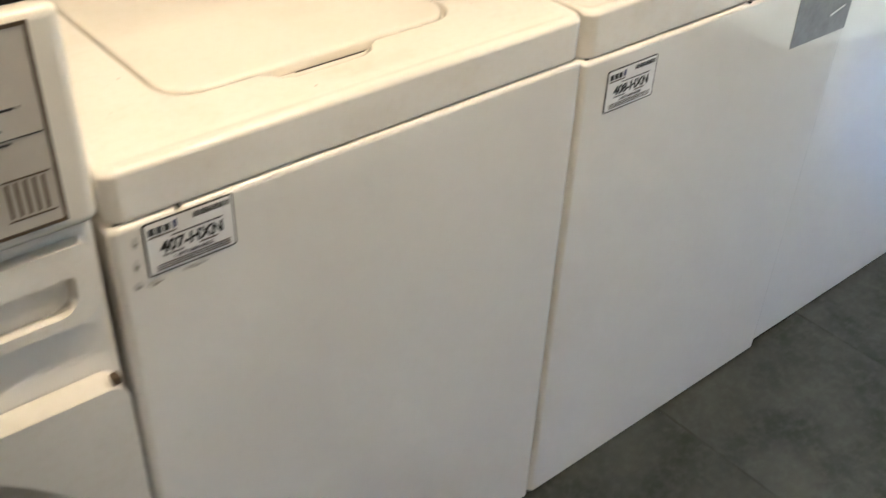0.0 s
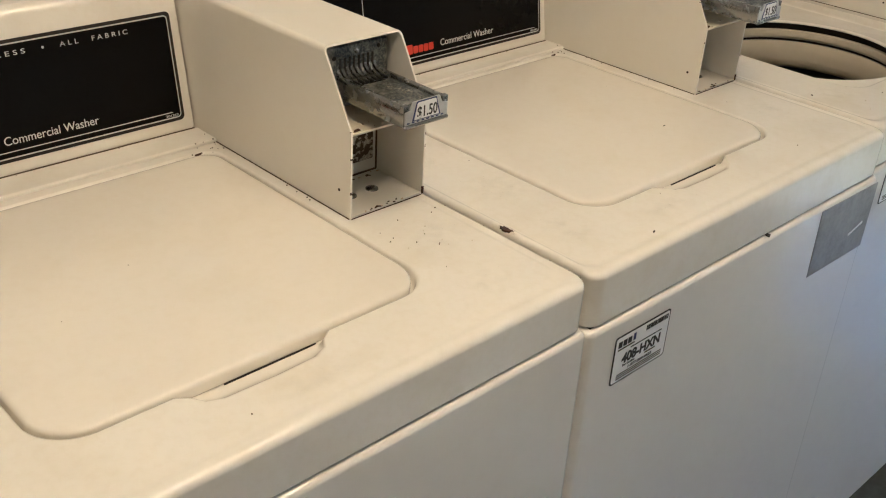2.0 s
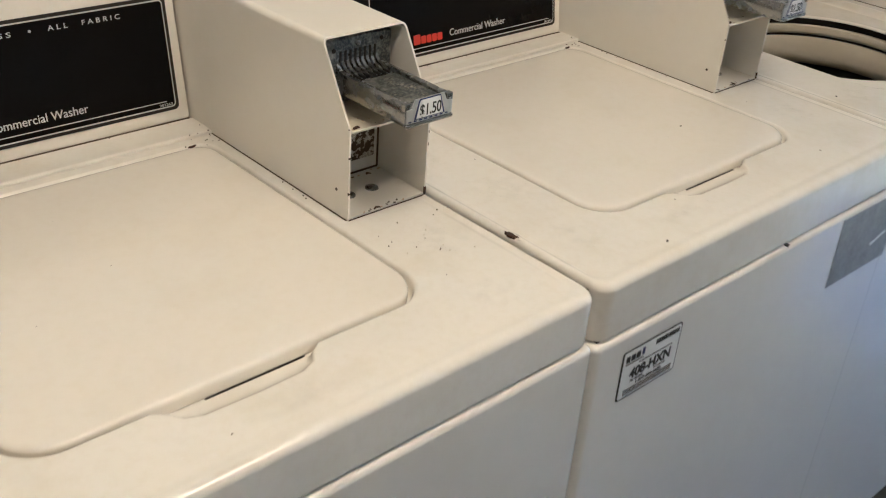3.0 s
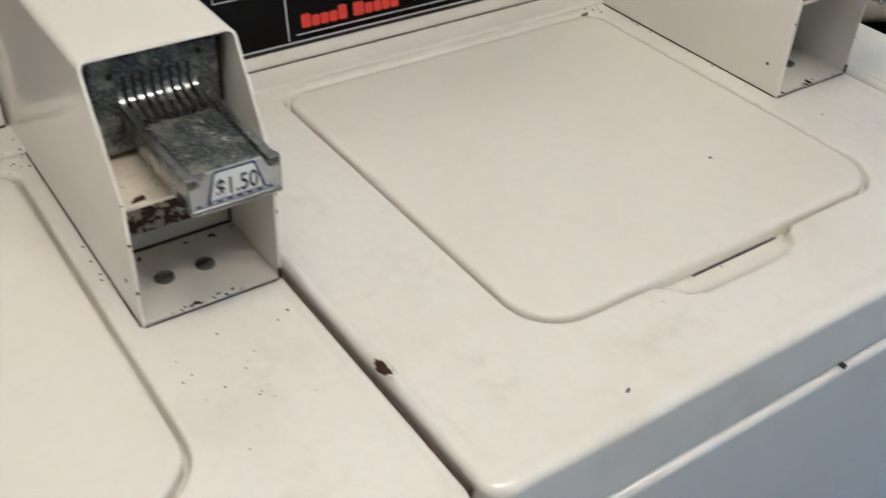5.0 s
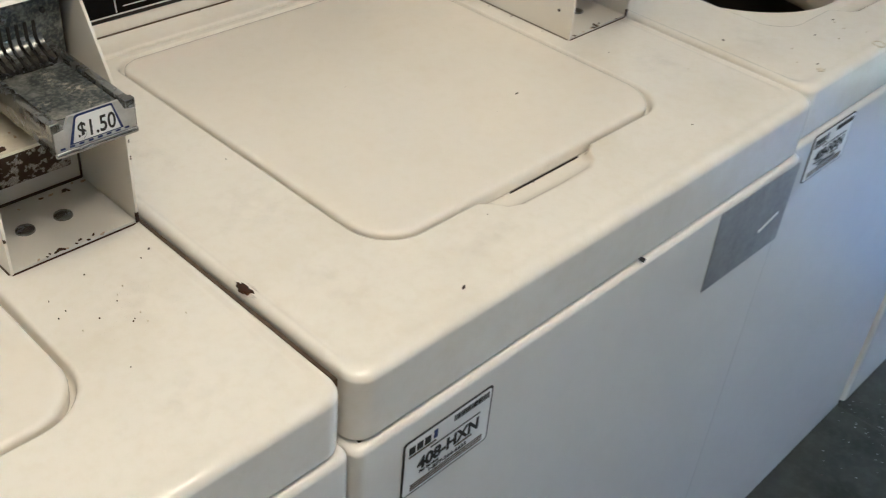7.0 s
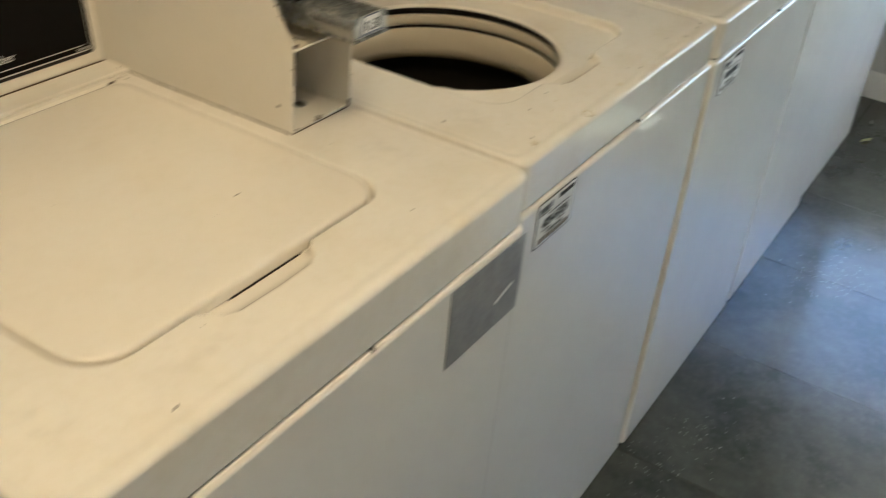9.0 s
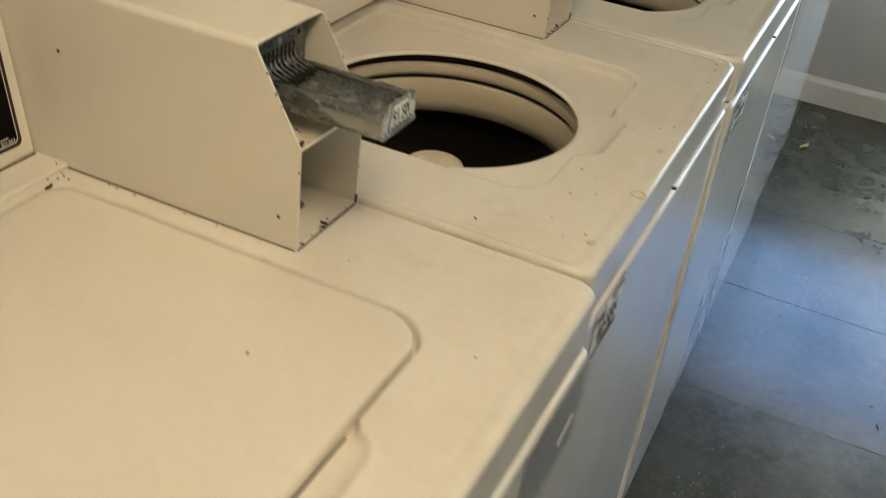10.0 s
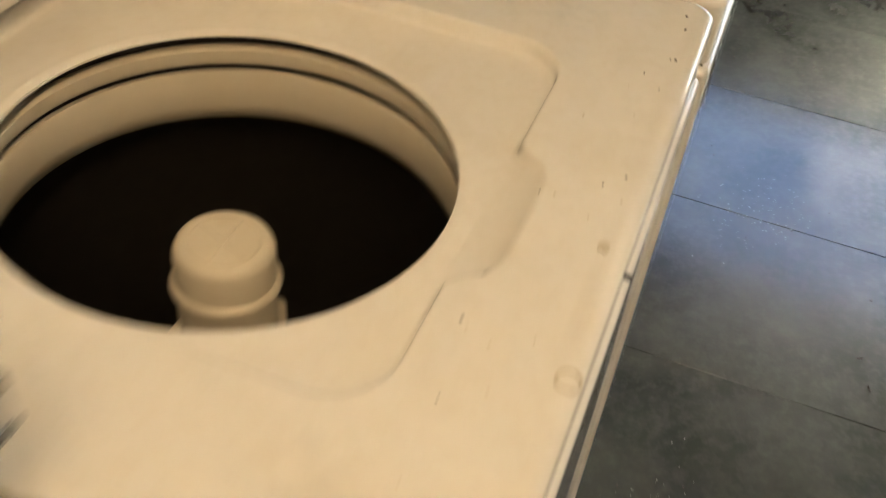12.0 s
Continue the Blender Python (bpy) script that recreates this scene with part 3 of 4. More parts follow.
    for x, z, m, r in ((0.566, 1.078, BLACK, 0.0026), (0.597, 1.082, STEEL, 0.0036), (0.628, 1.082, BLACK, 0.0024)):
        bm = bmesh.new()
        lathe(bm, 0, 0, ((r, 0), (r * 0.9, 0.0008), (r * 0.4, 0.001)), 14, True)
        s = part("plate_screw", bm, m, plate)
        s.matrix_basis = pose(x, 0.3141, z, 90, 0, 0)
    # slide, pushed half out
    sx0, sx1, sy0, sy1, sz0, sz1 = 0.5695, 0.6315, 0.196 if seed == 12 else 0.204, 0.322, 1.0325, 1.0565
    bm = bmesh.new()
    prof = [(sx0, sz0 + 0.002), (sx0 + 0.002, sz0), (sx1 - 0.002, sz0), (sx1, sz0 + 0.002), (sx1, sz1 - 0.001), (sx1 - 0.001, sz1), (sx1 - 0.0055, sz1), (sx1 - 0.0065, sz1 - 0.001),
            (sx1 - 0.0065, sz1 - 0.0045), (sx0 + 0.0065, sz1 - 0.0045), (sx0 + 0.0065, sz1 - 0.001), (sx0 + 0.0055, sz1), (sx0 + 0.001, sz1), (sx0, sz1 - 0.001)]
    rings(bm, [[(x, y, z) for x, z in prof] for y in (sy0, sy1)], True, True)
    slide = part("coin_slide", bm, STEEL, shell, "scratched steel coin slide, pushed half out")
    bm = box(sx0 + 0.007, sx1 - 0.007, sy0 + 0.012, sy1 - 0.036, sz1 - 0.0046, sz1 - 0.0035, 0.0004, 1)
    part("slide_deck", bm, STEEL_WORN, slide, "deck worn bare by coins")
    # the eight slots: a groove in the deck that turns up the plate, with ribs between
    for k in range(8):
        x = 0.5745 + k * 0.0064
        bm = box(x - 0.0011, x + 0.0011, 0.288, 0.316, sz1 - 0.0040, sz1 - 0.0012)
        box(x - 0.0011, x + 0.0011, 0.3132, 0.3190, sz1 - 0.003, sz1 + 0.020, bm=bm)
        part("coin_slot", bm, BLACK, slide)
    for k in range(9):
        x = 0.5713 + k * 0.0064
        bm = bmesh.new()
        prof = [(0.294, sz1 - 0.0035), (0.302, sz1 - 0.0005), (0.309, sz1 + 0.0020), (0.313, sz1 + 0.006), (0.3148, sz1 + 0.012), (0.318, sz1 + 0.012), (0.318, sz1 - 0.0035)]
        rings(bm, [[(xx, y, z) for y, z in prof] for xx in (x - 0.0018, x + 0.0018)], True, True)
        part("slot_rib", bm, STEEL, slide)
    # rubbed patches and pale scale on the deck and the slide's sides
    for k in range(9):
        x, y = rnd.uniform(sx0 + 0.014, sx1 - 0.014), rnd.uniform(sy0 + 0.018, sy1 - 0.045)
        part("scale_patch", blob(x, y, sz1 - 0.0033, rnd.uniform(0.004, 0.012), rnd.uniform(0.3, 0.7), rnd.uniform(0, 3), 16, seed * 7 + k, 0.0003), SCALE, slide)
    # the upturned ends of the rails and the front plate between them
    for x0, x1 in ((sx0 - 0.0004, sx0 + 0.0072), (sx1 - 0.0072, sx1 + 0.0004)):
        part("rail_end", box(x0, x1, sy0 - 0.0004, sy0 + 0.006, sz1 - 0.0075, sz1 + 0.0012, 0.0010, 2), STEEL, slide)
    bm = bmesh.new()
    pts = [(sx0 + 0.0012, sz0 + 0.0035), (sx1 - 0.0012, sz0 + 0.0035), (sx1 - 0.0012, sz1 - 0.006), (sx1 - 0.0085, sz1 - 0.005), (sx1 - 0.0125, sz1 + 0.0035),
           (sx0 + 0.0125, sz1 + 0.0035), (sx0 + 0.0085, sz1 - 0.005), (sx0 + 0.0012, sz1 - 0.006)]
    rings(bm, [[(x, y, z) for x, z in pts] for y in (sy0 - 0.0012, sy0 + 0.0008)], True, True)
    part("price_plate", bm, FOIL, slide, "bright silver price plate", False)
    part("front_lip", box(sx0 + 0.0002, sx1 - 0.0002, sy0 - 0.0030, sy0 + 0.001, sz0 - 0.0004, sz0 + 0.0040, 0.0014, 2), STEEL, slide, "rolled steel lip")

    def plaque(name, grow, y, mat, label=""):
        p = [(0.5830 - grow, sz0 + 0.0078 - grow * 0.4), (0.6180 + grow, sz0 + 0.0078 - grow * 0.4)]
        for cx, a in ((0.6145 + grow * 0.4 - 0.003, 60), (0.5865 - grow * 0.4 + 0.003, 90)):
            for i in range(4):
                ang = radians(a + i * (10 if a == 60 else 20))
                p.append((cx + 0.003 * math.cos(ang), sz1 + 0.0022 + grow * 0.6 - 0.003 + 0.003 * math.sin(ang)))
        bm = bmesh.new()
        rings(bm, [[(x, yy, z) for x, z in p] for yy in (y, sy0 - 0.0012)], True, True)
        return part(name, bm, mat, slide, label, False)

    plaque("price_border", 0.0024, sy0 - 0.0016, BLUE_INK, "dark blue label edge")
    plaque("price_label", 0.0, sy0 - 0.0020, PAPER, "white price label")
    lettering("price_text", "$1.50", 0.0168, pose(0.5866, sy0 - 0.0021, sz0 + 0.0098) @ FRONT, INK, slide, 0.0278, bold=0.0002)
    for k in range(8):
        part("price_mark", box(0.5735 + k * 0.0068, 0.5770 + k * 0.0068, sy0 - 0.0016, sy0 - 0.001, sz0 + 0.0050, sz0 + 0.0063), BLUE_INK, slide)


def service_label(root, number, x0, z0):
    """A white service sticker: dark border, logo shapes, bar code, machine number and small print."""
    w, h = 0.102, 0.065
    bm = bmesh.new()
    rings(bm, [[(x, y, z) for x, z in rounded(0, w, 0, h, (0.004,) * 4, 4)] for y in (0, -0.0006)], close_last=True)
    lab = part("service_label", bm, INK, root, "white service sticker with black print" + (", scuffed" if number == "407-HXN" else ""), False)
    lab.matrix_basis = pose(x0, -0.0002, z0)
    bm = bmesh.new()
    rings(bm, [[(x, y, z) for x, z in rounded(0.0020, w - 0.0020, 0.0020, h - 0.0020, (0.003,) * 4, 4)] for y in (-0.0005, -0.0009)], close_last=True)
    part("sticker_paper", bm, PAPER, lab, "", False)

    def bar(name, a, b, c, d, m=INK):
        part(name, box(a, b, -0.0013, -0.0008, c, d), m, lab, "", False)

    if number:
        lettering("machine_number", number, 0.0185, pose(0.0165, -0.0011, 0.0248) @ FRONT, INK, lab, 0.071, bold=0.0006)
        lettering("service_text", "For Service:", 0.0042, pose(0.019, -0.0011, 0.0200) @ FRONT, INK, lab, 0.022, bold=0.0001)
        lettering("phone_number", "1-877-264-6622", 0.0058, pose(0.029, -0.0011, 0.0138) @ FRONT, INK, lab, 0.044, bold=0.0001)
    else:
        bar("number_bar", 0.018, 0.088, 0.026, 0.037)
        bar("phone_bar", 0.030, 0.070, 0.0145, 0.0175, GRIME_DARK)
    for k in range(3):
        bar("logo_shape", 0.006 + k * 0.0085, 0.0125 + k * 0.0085, 0.0495, 0.0575)
    bar("logo_leaf", 0.033, 0.037, 0.050, 0.059, BLUE_INK)
    bar("small_print", 0.006, 0.036, 0.0460, 0.0476, GRIME_DARK)
    rnd = random.Random(3)
    x = 0.056
    while x < 0.096:
        g = rnd.uniform(0.0007, 0.0020)
        bar("bar_code", x, x + g, 0.0535, 0.0600)
        x += g + rnd.uniform(0.0006, 0.0012)
    bar("small_print", 0.030, 0.088, 0.0415, 0.0428)
    bar("small_print", 0.060, 0.080, 0.0205, 0.0222, GRIME_DARK)
    for z in (0.0105, 0.0078, 0.0050):
        bar("small_print", 0.010, 0.094, z, z + 0.0012, GRIME_DARK)


VAULT = material("mottled_vault_paint", (0.66, 0.61, 0.52), 0.5, second=(0.04, 0.02, 0.010), scale=170, detail=2, amount=1.0, bump=0.3, bump_scale=200)
vn = VAULT.node_tree
for node in vn.nodes:
    if node.bl_idname == "ShaderNodeMapRange":
        node.inputs["From Min"].default_value, node.inputs["From Max"].default_value = 0.45, 0.51


def washing_machine(k, back, number, is_open, label_at, text):
    root = thing("washing_machine", pose(0.66 * k, back, 0), text, "washing machine", "row of washing machines")
    SEAT["dx"], SEAT["seam"] = (0.008, 0.855) if k == 0 else (0.0, 0.847)
    washer_body(root, 0.075 if k == 0 else 0.353)
    washer_top(root)
    if is_open:
        washer_tub(root)
    washer_lid(root, is_open)
    washer_console(root, k)
    coin_box(root, 11 + k)
    if label_at:
        service_label(root, number, *label_at)
    return root


washers = []
for k, back, number, is_open, label_at, text in (
        (0, 0.0, "407-HXN", False, (0.033, 0.785), "white coin-operated top-load washer with closed lid beside the stacked unit"),
        (1, 0.0, "408-HXN", False, (0.048, 0.757), "white coin-operated top-load washer, closed lid, grey tape on front"),
        (2, 0.012, "409-HXN", True, (0.047, 0.778), "white coin-operated top-load washer with open lid and dark tub"),
        (3, 0.006, "", True, (0.045, 0.772), "white coin-operated top-load washer with open lid, reflective front"),
        (4, 0.006, "", False, None, "white coin-operated top-load washer with glossy dented front"),
        (5, 0.014, "", False, None, "white coin-operated top-load washer at the end of the row")):
    washers.append(washing_machine(k, back, number, is_open, label_at, text))

# tape on the second washer's front
bm = bmesh.new()
p = [(0.495, 0.734), (0.653, 0.732), (0.654, 0.836), (0.492, 0.8385)]
rings(bm, [[(x, y, z) for x, z in p] for y in (0.0, -0.0008)], close_last=True)
tape = part("tape_patch", bm, TAPE, washers[1], "square of scratched grey tape", False)
bm = box(0.596, 0.636, -0.0014, -0.0006, 0.771, 0.7745)
part("tape_tear", bm, PAPER, tape, "pale torn streak", False).matrix_basis = pose(0.616, 0, 0.77, 0, -14, 0) @ pose(-0.616, 0, -0.77)
# old adhesive round the first washer's sticker
for x, z, r, q, turn, sd in ((0.024, 0.832, 0.010, 0.6, 1.4, 31), (0.022, 0.806, 0.012, 0.5, 1.5, 32), (0.040, 0.777, 0.014, 0.35, 0.3, 33), (0.020, 0.780, 0.009, 0.7, 0.5, 34),
                             (0.085, 0.779, 0.022, 0.14, 0.05, 35), (0.115, 0.858, 0.012, 0.2, 0.1, 36)):
    smear = part("glue_smear", blob(0, 0, 0, r, q, turn, 24, sd, 0.0004), GLUE, washers[0], "faint grey glue residue")
    smear.matrix_basis = pose(x, -0.0001, min(z, 0.838)) @ FRONT
# marks on the tops
part("rust_halo", blob(0.0066, 0.133, TOP - 0.0006, 0.017, 0.34, 1.65, 28, 6, 0.0010), HALO, washers[1], "orange halo round the rust")
part("rust_spot", blob(0.0050, 0.135, TOP - 0.0010, 0.0105, 0.36, 1.65, 28, 4, 0.0020), RUST, washers[1], "dark brown rust spot on the edge")
# faint dirty films where hands and water have been
for k, x, y, r, q, turn, sd in ((1, 0.075, 0.22, 0.055, 0.9, 0.3, 1), (1, 0.06, 0.09, 0.05, 0.7, 1.0, 2), (1, 0.20, 0.060, 0.07, 0.35, 0.1, 3), (1, 0.05, 0.34, 0.05, 0.5, 1.5, 4),
                                (0, 0.59, 0.17, 0.05, 0.9, 0.6, 5), (0, 0.57, 0.07, 0.045, 0.7, 0.2, 6), (0, 0.35, 0.05, 0.07, 0.35, 0.0, 7), (1, 0.58, 0.16, 0.05, 0.8, 0.7, 8),
                                (2, 0.58, 0.12, 0.05, 0.8, 0.7, 9), (2, 0.07, 0.12, 0.05, 0.8, 0.2, 10), (2, 0.57, 0.30, 0.05, 0.8, 1.2, 11)):
    part("dirt_film", blob(x, y, TOP + 0.0006, r, q, turn, 32, sd, 0.0004), FILM, washers[k], "faint blotchy dirt film")


def specks(root, n, seed, z=TOP):
    """Lint, chips and dark crumbs on a washer's top."""
    rnd = random.Random(seed)
    for i in range(n):
        x, y = rnd.uniform(0.03, 0.62), rnd.uniform(0.02, 0.48)
        on_lid = 0.12 < x < 0.51 and y > 0.105
        if x > 0.53 and y > 0.25:
            continue
        r = rnd.uniform(0.0005, 0.0012)
        part("speck", blob(x, y, z + (0.0012 if on_lid else 0.0004), r, rnd.uniform(0.3, 1), rnd.uniform(0, 6), 7, i, 0.0004), rnd.choice((DARK_BIT, GRIME_DARK, STAIN, STAIN)), root)


for k, n in ((0, 9), (1, 15)):
    specks(washers[k], n, 40 + k)
part("speck", blob(0.400, 0.209, TOP + 0.0013, 0.0035, 0.35, 0.2, 9, 3), DARK_BIT, washers[1])
part("speck", blob(0.133, 0.029, TOP + 0.0004, 0.0030, 0.4, 0.3, 9, 6), DARK_BIT, washers[1])
part("speck", blob(0.034, 0.135, TOP + 0.0004, 0.0024, 0.4, 0.9, 9, 6), DARK_BIT, washers[2])
rnd = random.Random(77)
for i in range(26):
    x, y = rnd.uniform(0.02, 0.64), rnd.uniform(0.02, 0.085)
    part("speck", blob(x, y, TOP + 0.0004, rnd.uniform(0.0006, 0.0013), 0.6, rnd.uniform(0, 6), 7, i), rnd.choice((DARK_BIT, STAIN)), washers[2])
for k in (0, 1):
    rnd = random.Random(60 + k)
    for i in range(14):
        x, y = rnd.gauss(0.53, 0.012), rnd.gauss(0.515, 0.008)
        part("dirt_spot", blob(x, y, TOP + 0.0046 if y > 0.524 else TOP + 0.0004, rnd.uniform(0.0005, 0.0014), 0.6, rnd.uniform(0, 6), 8, i), rnd.choice((RUST, GRIME_DARK, DARK_BIT)), washers[k])
    part("rust_spot", blob(0.505, 0.5045, TOP + 0.0002, 0.006, 0.4, 0.2, 12, 2), RUST, washers[k], "rusty lid corner")
    for i in range(10):
        y = rnd.uniform(0.03, 0.25)
        part("gap_dirt", blob(0.652, y, TOP - 0.0012, rnd.uniform(0.001, 0.003), 0.4, 1.57, 8, i), rnd.choice((RUST, GRIME_DARK)), washers[k])
bm = bmesh.new()
lathe(bm, 0.182, 0.012, ((0.0085, TOP - 0.0002), (0.0080, TOP + 0.0013), (0.0066, TOP + 0.0013), (0.0062, TOP - 0.0002)), 28)
part("ring_stain", bm, STAIN, washers[2], "faint ring-shaped stain")
for x, y, s in ((0.06, 0.014, 3), (0.30, 0.010, 5)):
    part("stain", blob(x, y + 0.01, TOP + 0.0002, 0.006, 0.8, 0, 14, s, 0.0003), STAIN, washers[2])


rnd = random.Random(91)
for i in range(16):
    x, y = rnd.uniform(0.545, 0.648), 0.235 - abs(rnd.gauss(0, 0.055))
    part("speck", blob(x, max(y, 0.03), TOP + 0.0004, rnd.uniform(0.0004, 0.0011), rnd.uniform(0.4, 1), rnd.uniform(0, 6), 7, i), rnd.choice((DARK_BIT, GRIME_DARK, STAIN, RUST)), washers[0])
for k in (0, 1):
    for i in range(9):
        x = rnd.uniform(0.02, 0.53)
        part("dirt_spot", blob(x, rnd.uniform(0.5665, 0.5690) - (0.016 if k else 0), TOP + 0.0046, rnd.uniform(0.0005, 0.0013), 0.6, rnd.uniform(0, 6), 7, i), rnd.choice((GRIME_DARK, DARK_BIT, RUST_FAINT)), washers[k])
    for i in range(6):
        y = rnd.uniform(0.27, 0.55)
        part("dirt_spot", blob(0.5405 - rnd.uniform(0, 0.003), y, TOP + (0.0046 if y > 0.52 else 0.0004), rnd.uniform(0.0005, 0.0014), 0.6, rnd.uniform(0, 6), 7, i), rnd.choice((GRIME_DARK, DARK_BIT, RUST)), washers[k])


# ---- stacked laundry unit ----
def stacked_unit():
    root = thing("stacked_laundry_unit", pose(-0.675, 0.0, 0), "white stacked front-load laundry unit with an instruction sheet", "laundry machine")
    w = 0.667
    part("lower_body", box(0, w, 0.006, 0.70, 0.012, 0.876, 0.012, 3), ENAMEL_FRONT, root)
    part("lower_seam", box(0.012, w - 0.012, 0.003, 0.02, 0.8765, 0.8815), BLACK, root)
    fascia = part("control_fascia", box(0, w, -0.016, 0.70, 0.882, 1.098, 0.012, 3), BOX_PAINT, root, "cream control fascia")
    part("upper_seam", box(0.012, w - 0.012, 0.0, 0.02, 1.0985, 1.1035), BLACK, root)
    part("upper_body", box(0, w, -0.006, 0.70, 1.104, 1.93, 0.012, 3), ENAMEL_FRONT, root, "white upper dryer body")
    sheet = part("instruction_sheet", box(0.10, w - 0.030, -0.0172, -0.0155, 0.897, 1.090), GREY_SHEET, fascia, "grey printed instruction sheet with dark border", False)
    for a, b, c, d in ((0.10, w - 0.03, 0.897, 0.9005), (0.10, w - 0.03, 1.0865, 1.090), (w - 0.0335, w - 0.03, 0.9005, 1.0865), (0.10, 0.1035, 0.9005, 1.0865)):
        part("sheet_border", box(a, b, -0.0178, -0.0168, c, d), GRIME_DARK, sheet, "", False)
    rnd = random.Random(8)
    z = 1.076
    while z > 0.93:
        tall = rnd.choice((0.0022, 0.0022, 0.0040))
        x = 0.115
        end = w - 0.045 - rnd.uniform(0, 0.05)
        if z < 0.965:
            end = min(end, w - 0.085)
        while x < end:
            g = min(rnd.uniform(0.008, 0.03), end - x)
            part("print_bar", box(x, x + g, -0.0177, -0.0168, z, z + tall), INK, sheet, "", False)
            x += g + 0.003
        z -= rnd.choice((0.010, 0.013, 0.018))
    part("print_rule", box(0.104, w - 0.036, -0.0177, -0.0168, 0.9905, 0.9915), INK, sheet, "", False)
    bm = bmesh.new()
    for i in range(5):
        box(w - 0.078 + i * 0.008, w - 0.075 + i * 0.008, -0.0177, -0.0168, 0.916, 0.950, bm=bm)
    box(w - 0.080, w - 0.038, -0.0176, -0.0168, 0.912, 0.9135, bm=bm)
    box(w - 0.080, w - 0.038, -0.0176, -0.0168, 0.952, 0.9535, bm=bm)
    part("print_table", bm, GRIME_DARK, sheet, "", False)
    # drawer front with a moulded grip
    bm = bmesh.new()
    out = rounded(0.20, w - 0.012, 0.772, 0.862, (0.02, 0.03, 0.012, 0.012), 6)
    hole = rounded(0.26, w - 0.034, 0.785, 0.828, (0.010, 0.022, 0.006, 0.006), 6)
    a = rings(bm, [[(x, y, z) for x, z in out] for y in (0.005, -0.006, -0.010)])[-1]
    lip = [[(x + (0.004 if d else 0) * (1 if x < 0.4 else -1), y, z) for x, z in hole] for y, d in ((-0.010, 0), (-0.006, 0), (0.004, 1))]
    b = rings(bm, lip, close_last=True)[0]
    fill_between(bm, a, b)
    part("drawer_front", bm, ENAMEL, root, "white drawer front with a sunken grip")
    # door and its porthole
    bm = bmesh.new()
    outer = rings(bm, [[(x, y, z) for x, z in rounded(0.004, w - 0.010, 0.03, 0.690, (0.02,) * 4, 6)] for y in (0.005, -0.024, -0.028)])[-1]
    n = 64
    cx, cz = 0.335, 0.40
    ring = [[(cx + r * math.cos(2 * math.pi * i / n), y, cz + r * math.sin(2 * math.pi * i / n)) for i in range(n)] for r, y in ((0.295, -0.028), (0.290, -0.024), (0.262, -0.008))]
    inner = rings(bm, ring)
    fill_between(bm, outer, inner[0])
    door = part("door", bm, ENAMEL, root, "white door with a round porthole")
    bm = bmesh.new()
    ring = [[(cx + r * math.cos(2 * math.pi * i / n), y, cz + r * math.sin(2 * math.pi * i / n)) for i in range(n)] for r, y in ((0.262, -0.007), (0.20, 0.0), (0.08, 0.004))]
    rings(bm, ring, close_last=True)
    part("porthole", bm, TUB_BLACK, door, "dark porthole glass")
    bm = bmesh.new()
    box(w - 0.024, w - 0.014, -0.026, -0.014, 0.690, 0.700, 0.002, bm=bm)
    part("door_catch", bm, GRIME_DARK, door)


stacked_unit()

# ---- litter on the floor ----
def leaf(name, x, y, turn, size, mat, label, category):
    bm = bmesh.new()
    n = 6
    rows = []
    for i in range(n + 1):
        t = i / n
        half = size * 0.16 * math.sin(math.pi * min(max(t, 0.04), 0.96)) 
        lift = 0.0015 + 0.004 * math.sin(t * 5)**2
        rows.append([bm.verts.new((size * (t - 0.5), s * half, lift + abs(s) * 0.002)) for s in (-1, 0, 1)])
    for a, b in zip(rows, rows[1:]):
        for j in range(2):
            bm.faces.new((a[j], a[j + 1], b[j + 1], b[j]))
    bmesh.ops.solidify(bm, geom=bm.faces[:], thickness=0.0006)
    ob = tagged(new(name, finish(bm, name, mat)), label, category)
    ob.matrix_world = pose(x, y, 0.0006, 0, 0, turn)


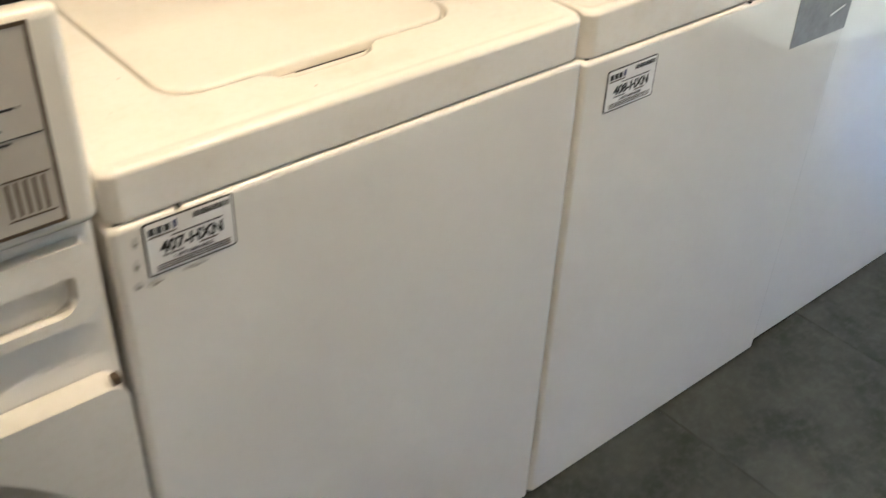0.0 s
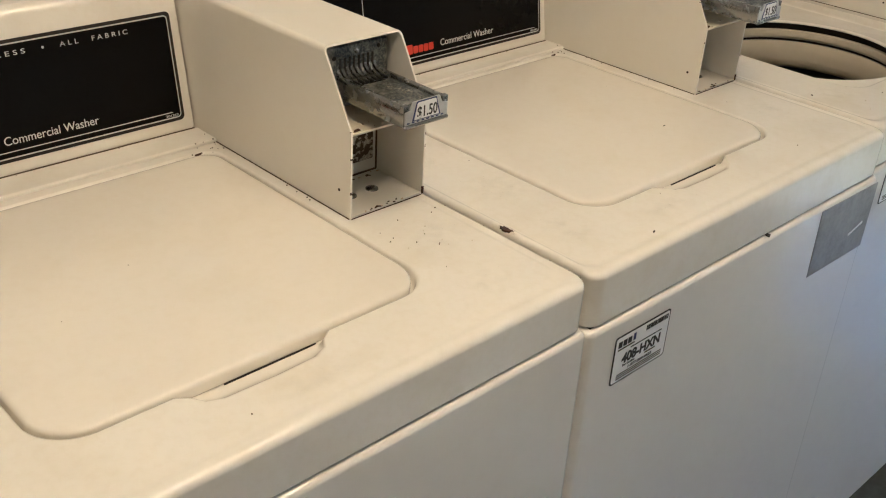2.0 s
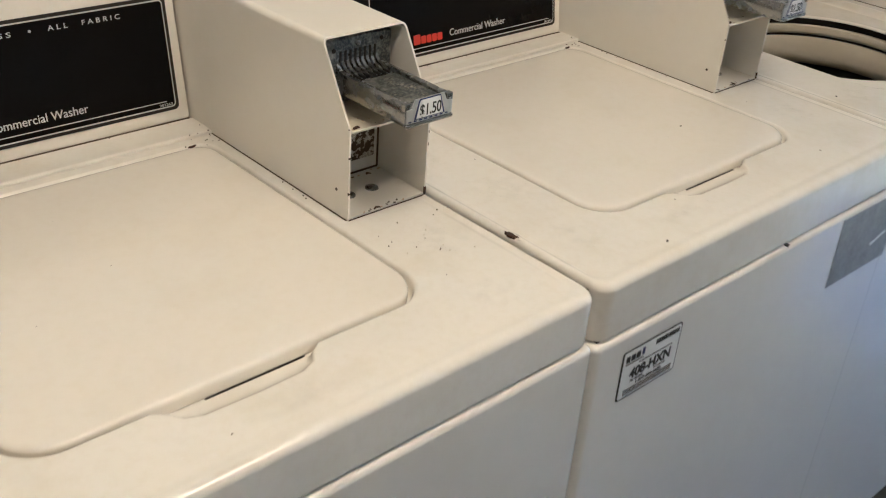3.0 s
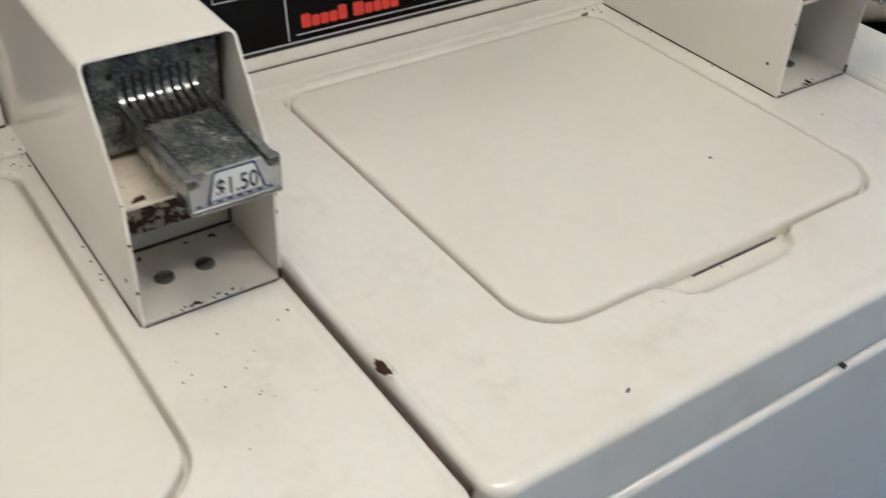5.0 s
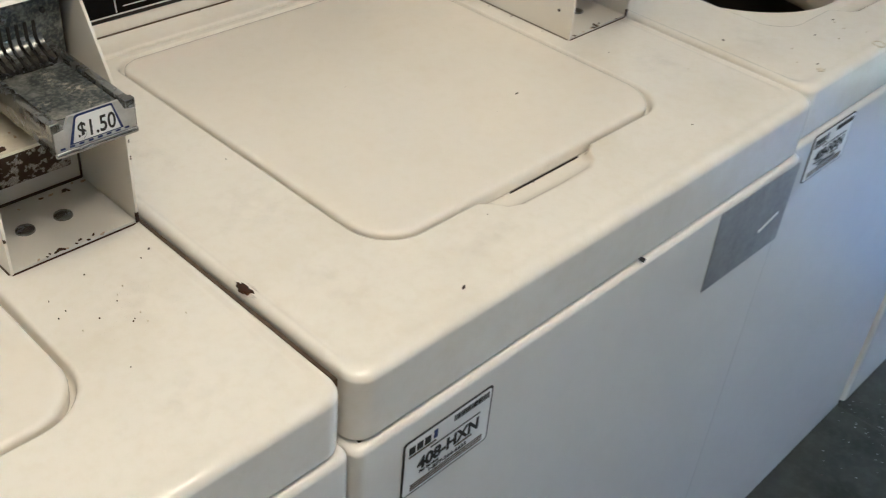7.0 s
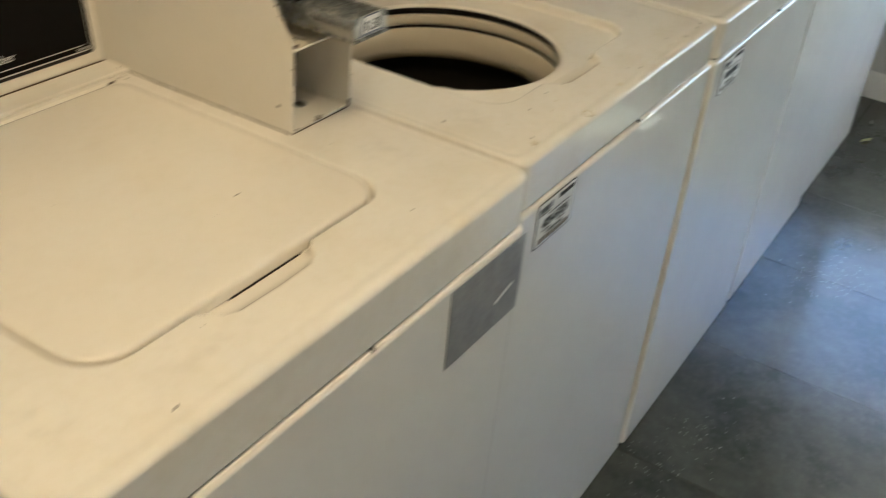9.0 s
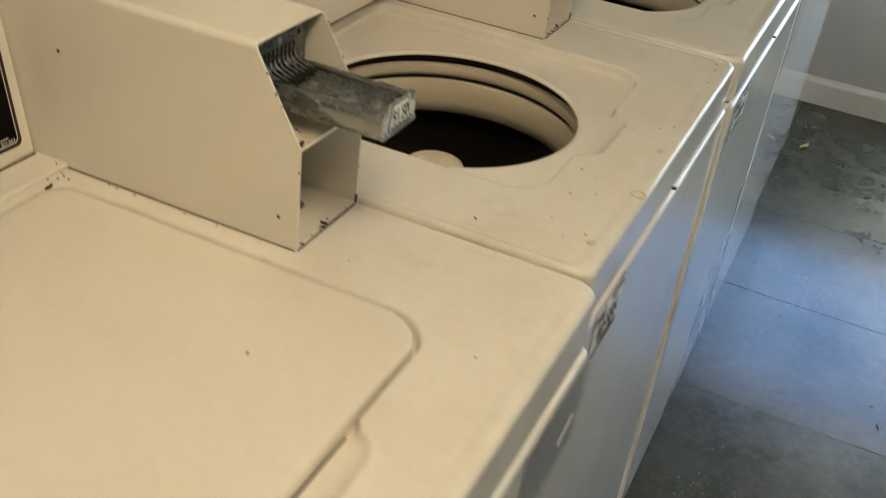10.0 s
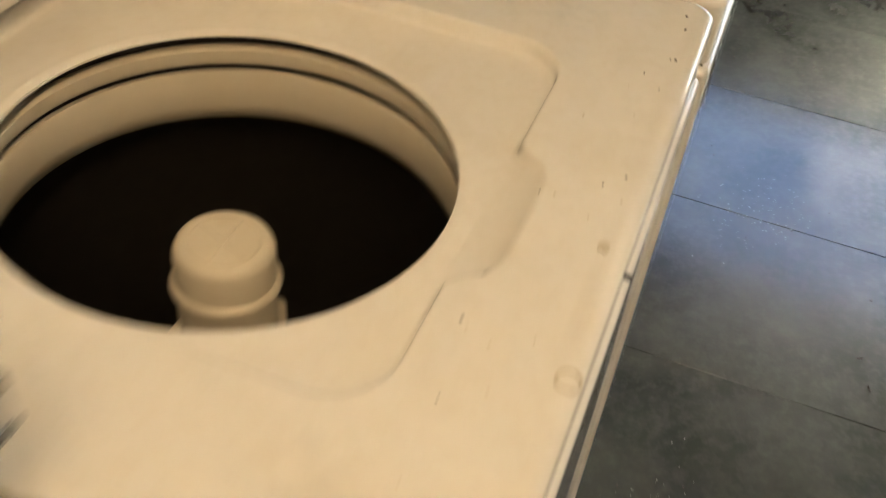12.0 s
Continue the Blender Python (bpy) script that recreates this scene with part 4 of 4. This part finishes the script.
leaf("dry_leaf", 3.93, -0.05, -25, 0.055, LEAF, "small pale dry leaf on the dark floor", "leaf")
leaf("dry_leaf", 4.10, -0.03, 10, 0.03, SCUFF, "small pale scrap on the dark floor", "leaf")
leaf("dry_leaf", 2.53, -0.42, 20, 0.016, DARK_BIT, "tiny dark dry leaf on the floor", "leaf")
leaf("dry_leaf", 2.60, -0.40, -60, 0.012, DARK_BIT, "tiny dark dry leaf on the floor", "leaf")
rnd = random.Random(21)
verts, faces = [], []
for i in range(170):
    x, y = rnd.uniform(1.2, 4.3), rnd.uniform(-1.5, -0.02)
    if i % 3 == 0:
        x, y = rnd.uniform(3.5, 4.33), rnd.uniform(-0.7, 0.0)
    r = rnd.uniform(0.0012, 0.0035)
    a0 = rnd.uniform(0, 6)
    b0 = len(verts)
    for j in range(5):
        a = a0 + j * 1.2566
        rr = r * rnd.uniform(0.5, 1.2)
        verts.append((x + rr * math.cos(a), y + rr * math.sin(a), 0.0008))
    verts.append((x, y, 0.0008 + r * 0.5))
    faces += [(b0 + j, b0 + (j + 1) % 5, b0 + 5) for j in range(5)]
me = bpy.data.meshes.new("floor_crumbs")
me.from_pydata(verts, [], faces)
me.materials.append(DARK_BIT)
tagged(new("floor_crumbs", me), "dark crumbs and grit on the floor", "crumbs", kind="stuff")
verts, faces = [], []
for i in range(260):
    cxx, cyy = rnd.choice(((1.98, -0.07), (2.93, -0.14), (2.10, -0.12), (2.98, -0.20)))
    x, y = rnd.gauss(cxx, 0.07), min(rnd.gauss(cyy, 0.05), -0.005)
    r = rnd.uniform(0.0006, 0.0022)
    b0 = len(verts)
    for j in range(5):
        a = j * 1.2566 + i
        verts.append((x + r * math.cos(a), y + r * rnd.uniform(0.4, 1) * math.sin(a), 0.0006))
    verts.append((x, y, 0.0012))
    faces += [(b0 + j, b0 + (j + 1) % 5, b0 + 5) for j in range(5)]
me = bpy.data.meshes.new("floor_dust")
me.from_pydata(verts, [], faces)
me.materials.append(SCUFF)
tagged(new("floor_dust", me), "pale chalky dust along the foot of the washers", "dust", kind="stuff")

# ---- floor tiles ----
TX, TY, JOINT = 0.478, 0.957, 0.0016
tile_meshes = {}


def lay_tile(x0, x1, y0, y1):
    size = (round(x1 - x0, 4), round(y1 - y0, 4))
    if min(size) < 0.02:
        return
    if size not in tile_meshes:
        hx, hy = size[0] / 2 - JOINT / 2, size[1] / 2 - JOINT / 2
        tile_meshes[size] = finish(box(-hx, hx, -hy, hy, -0.0039, 0.0, 0.0006, 1), "tile", FLOOR, False)
    tile = new("tile", tile_meshes[size])
    tile.parent = floor_ob
    tile.location = ((x0 + x1) / 2, (y0 + y1) / 2, 0)


for i in range(-10, 5):
    xa, xb = max(2.447 + i * TX, X0), min(2.447 + (i + 1) * TX, X1)
    off = -0.465 + (TY / 2 if i % 2 else 0.0)
    for j in range(-3, 3):
        ya, yb = max(off + j * TY, Y0), min(off + (j + 1) * TY, Y1)
        if xb > xa and yb > ya:
            lay_tile(xa, xb, ya, yb)
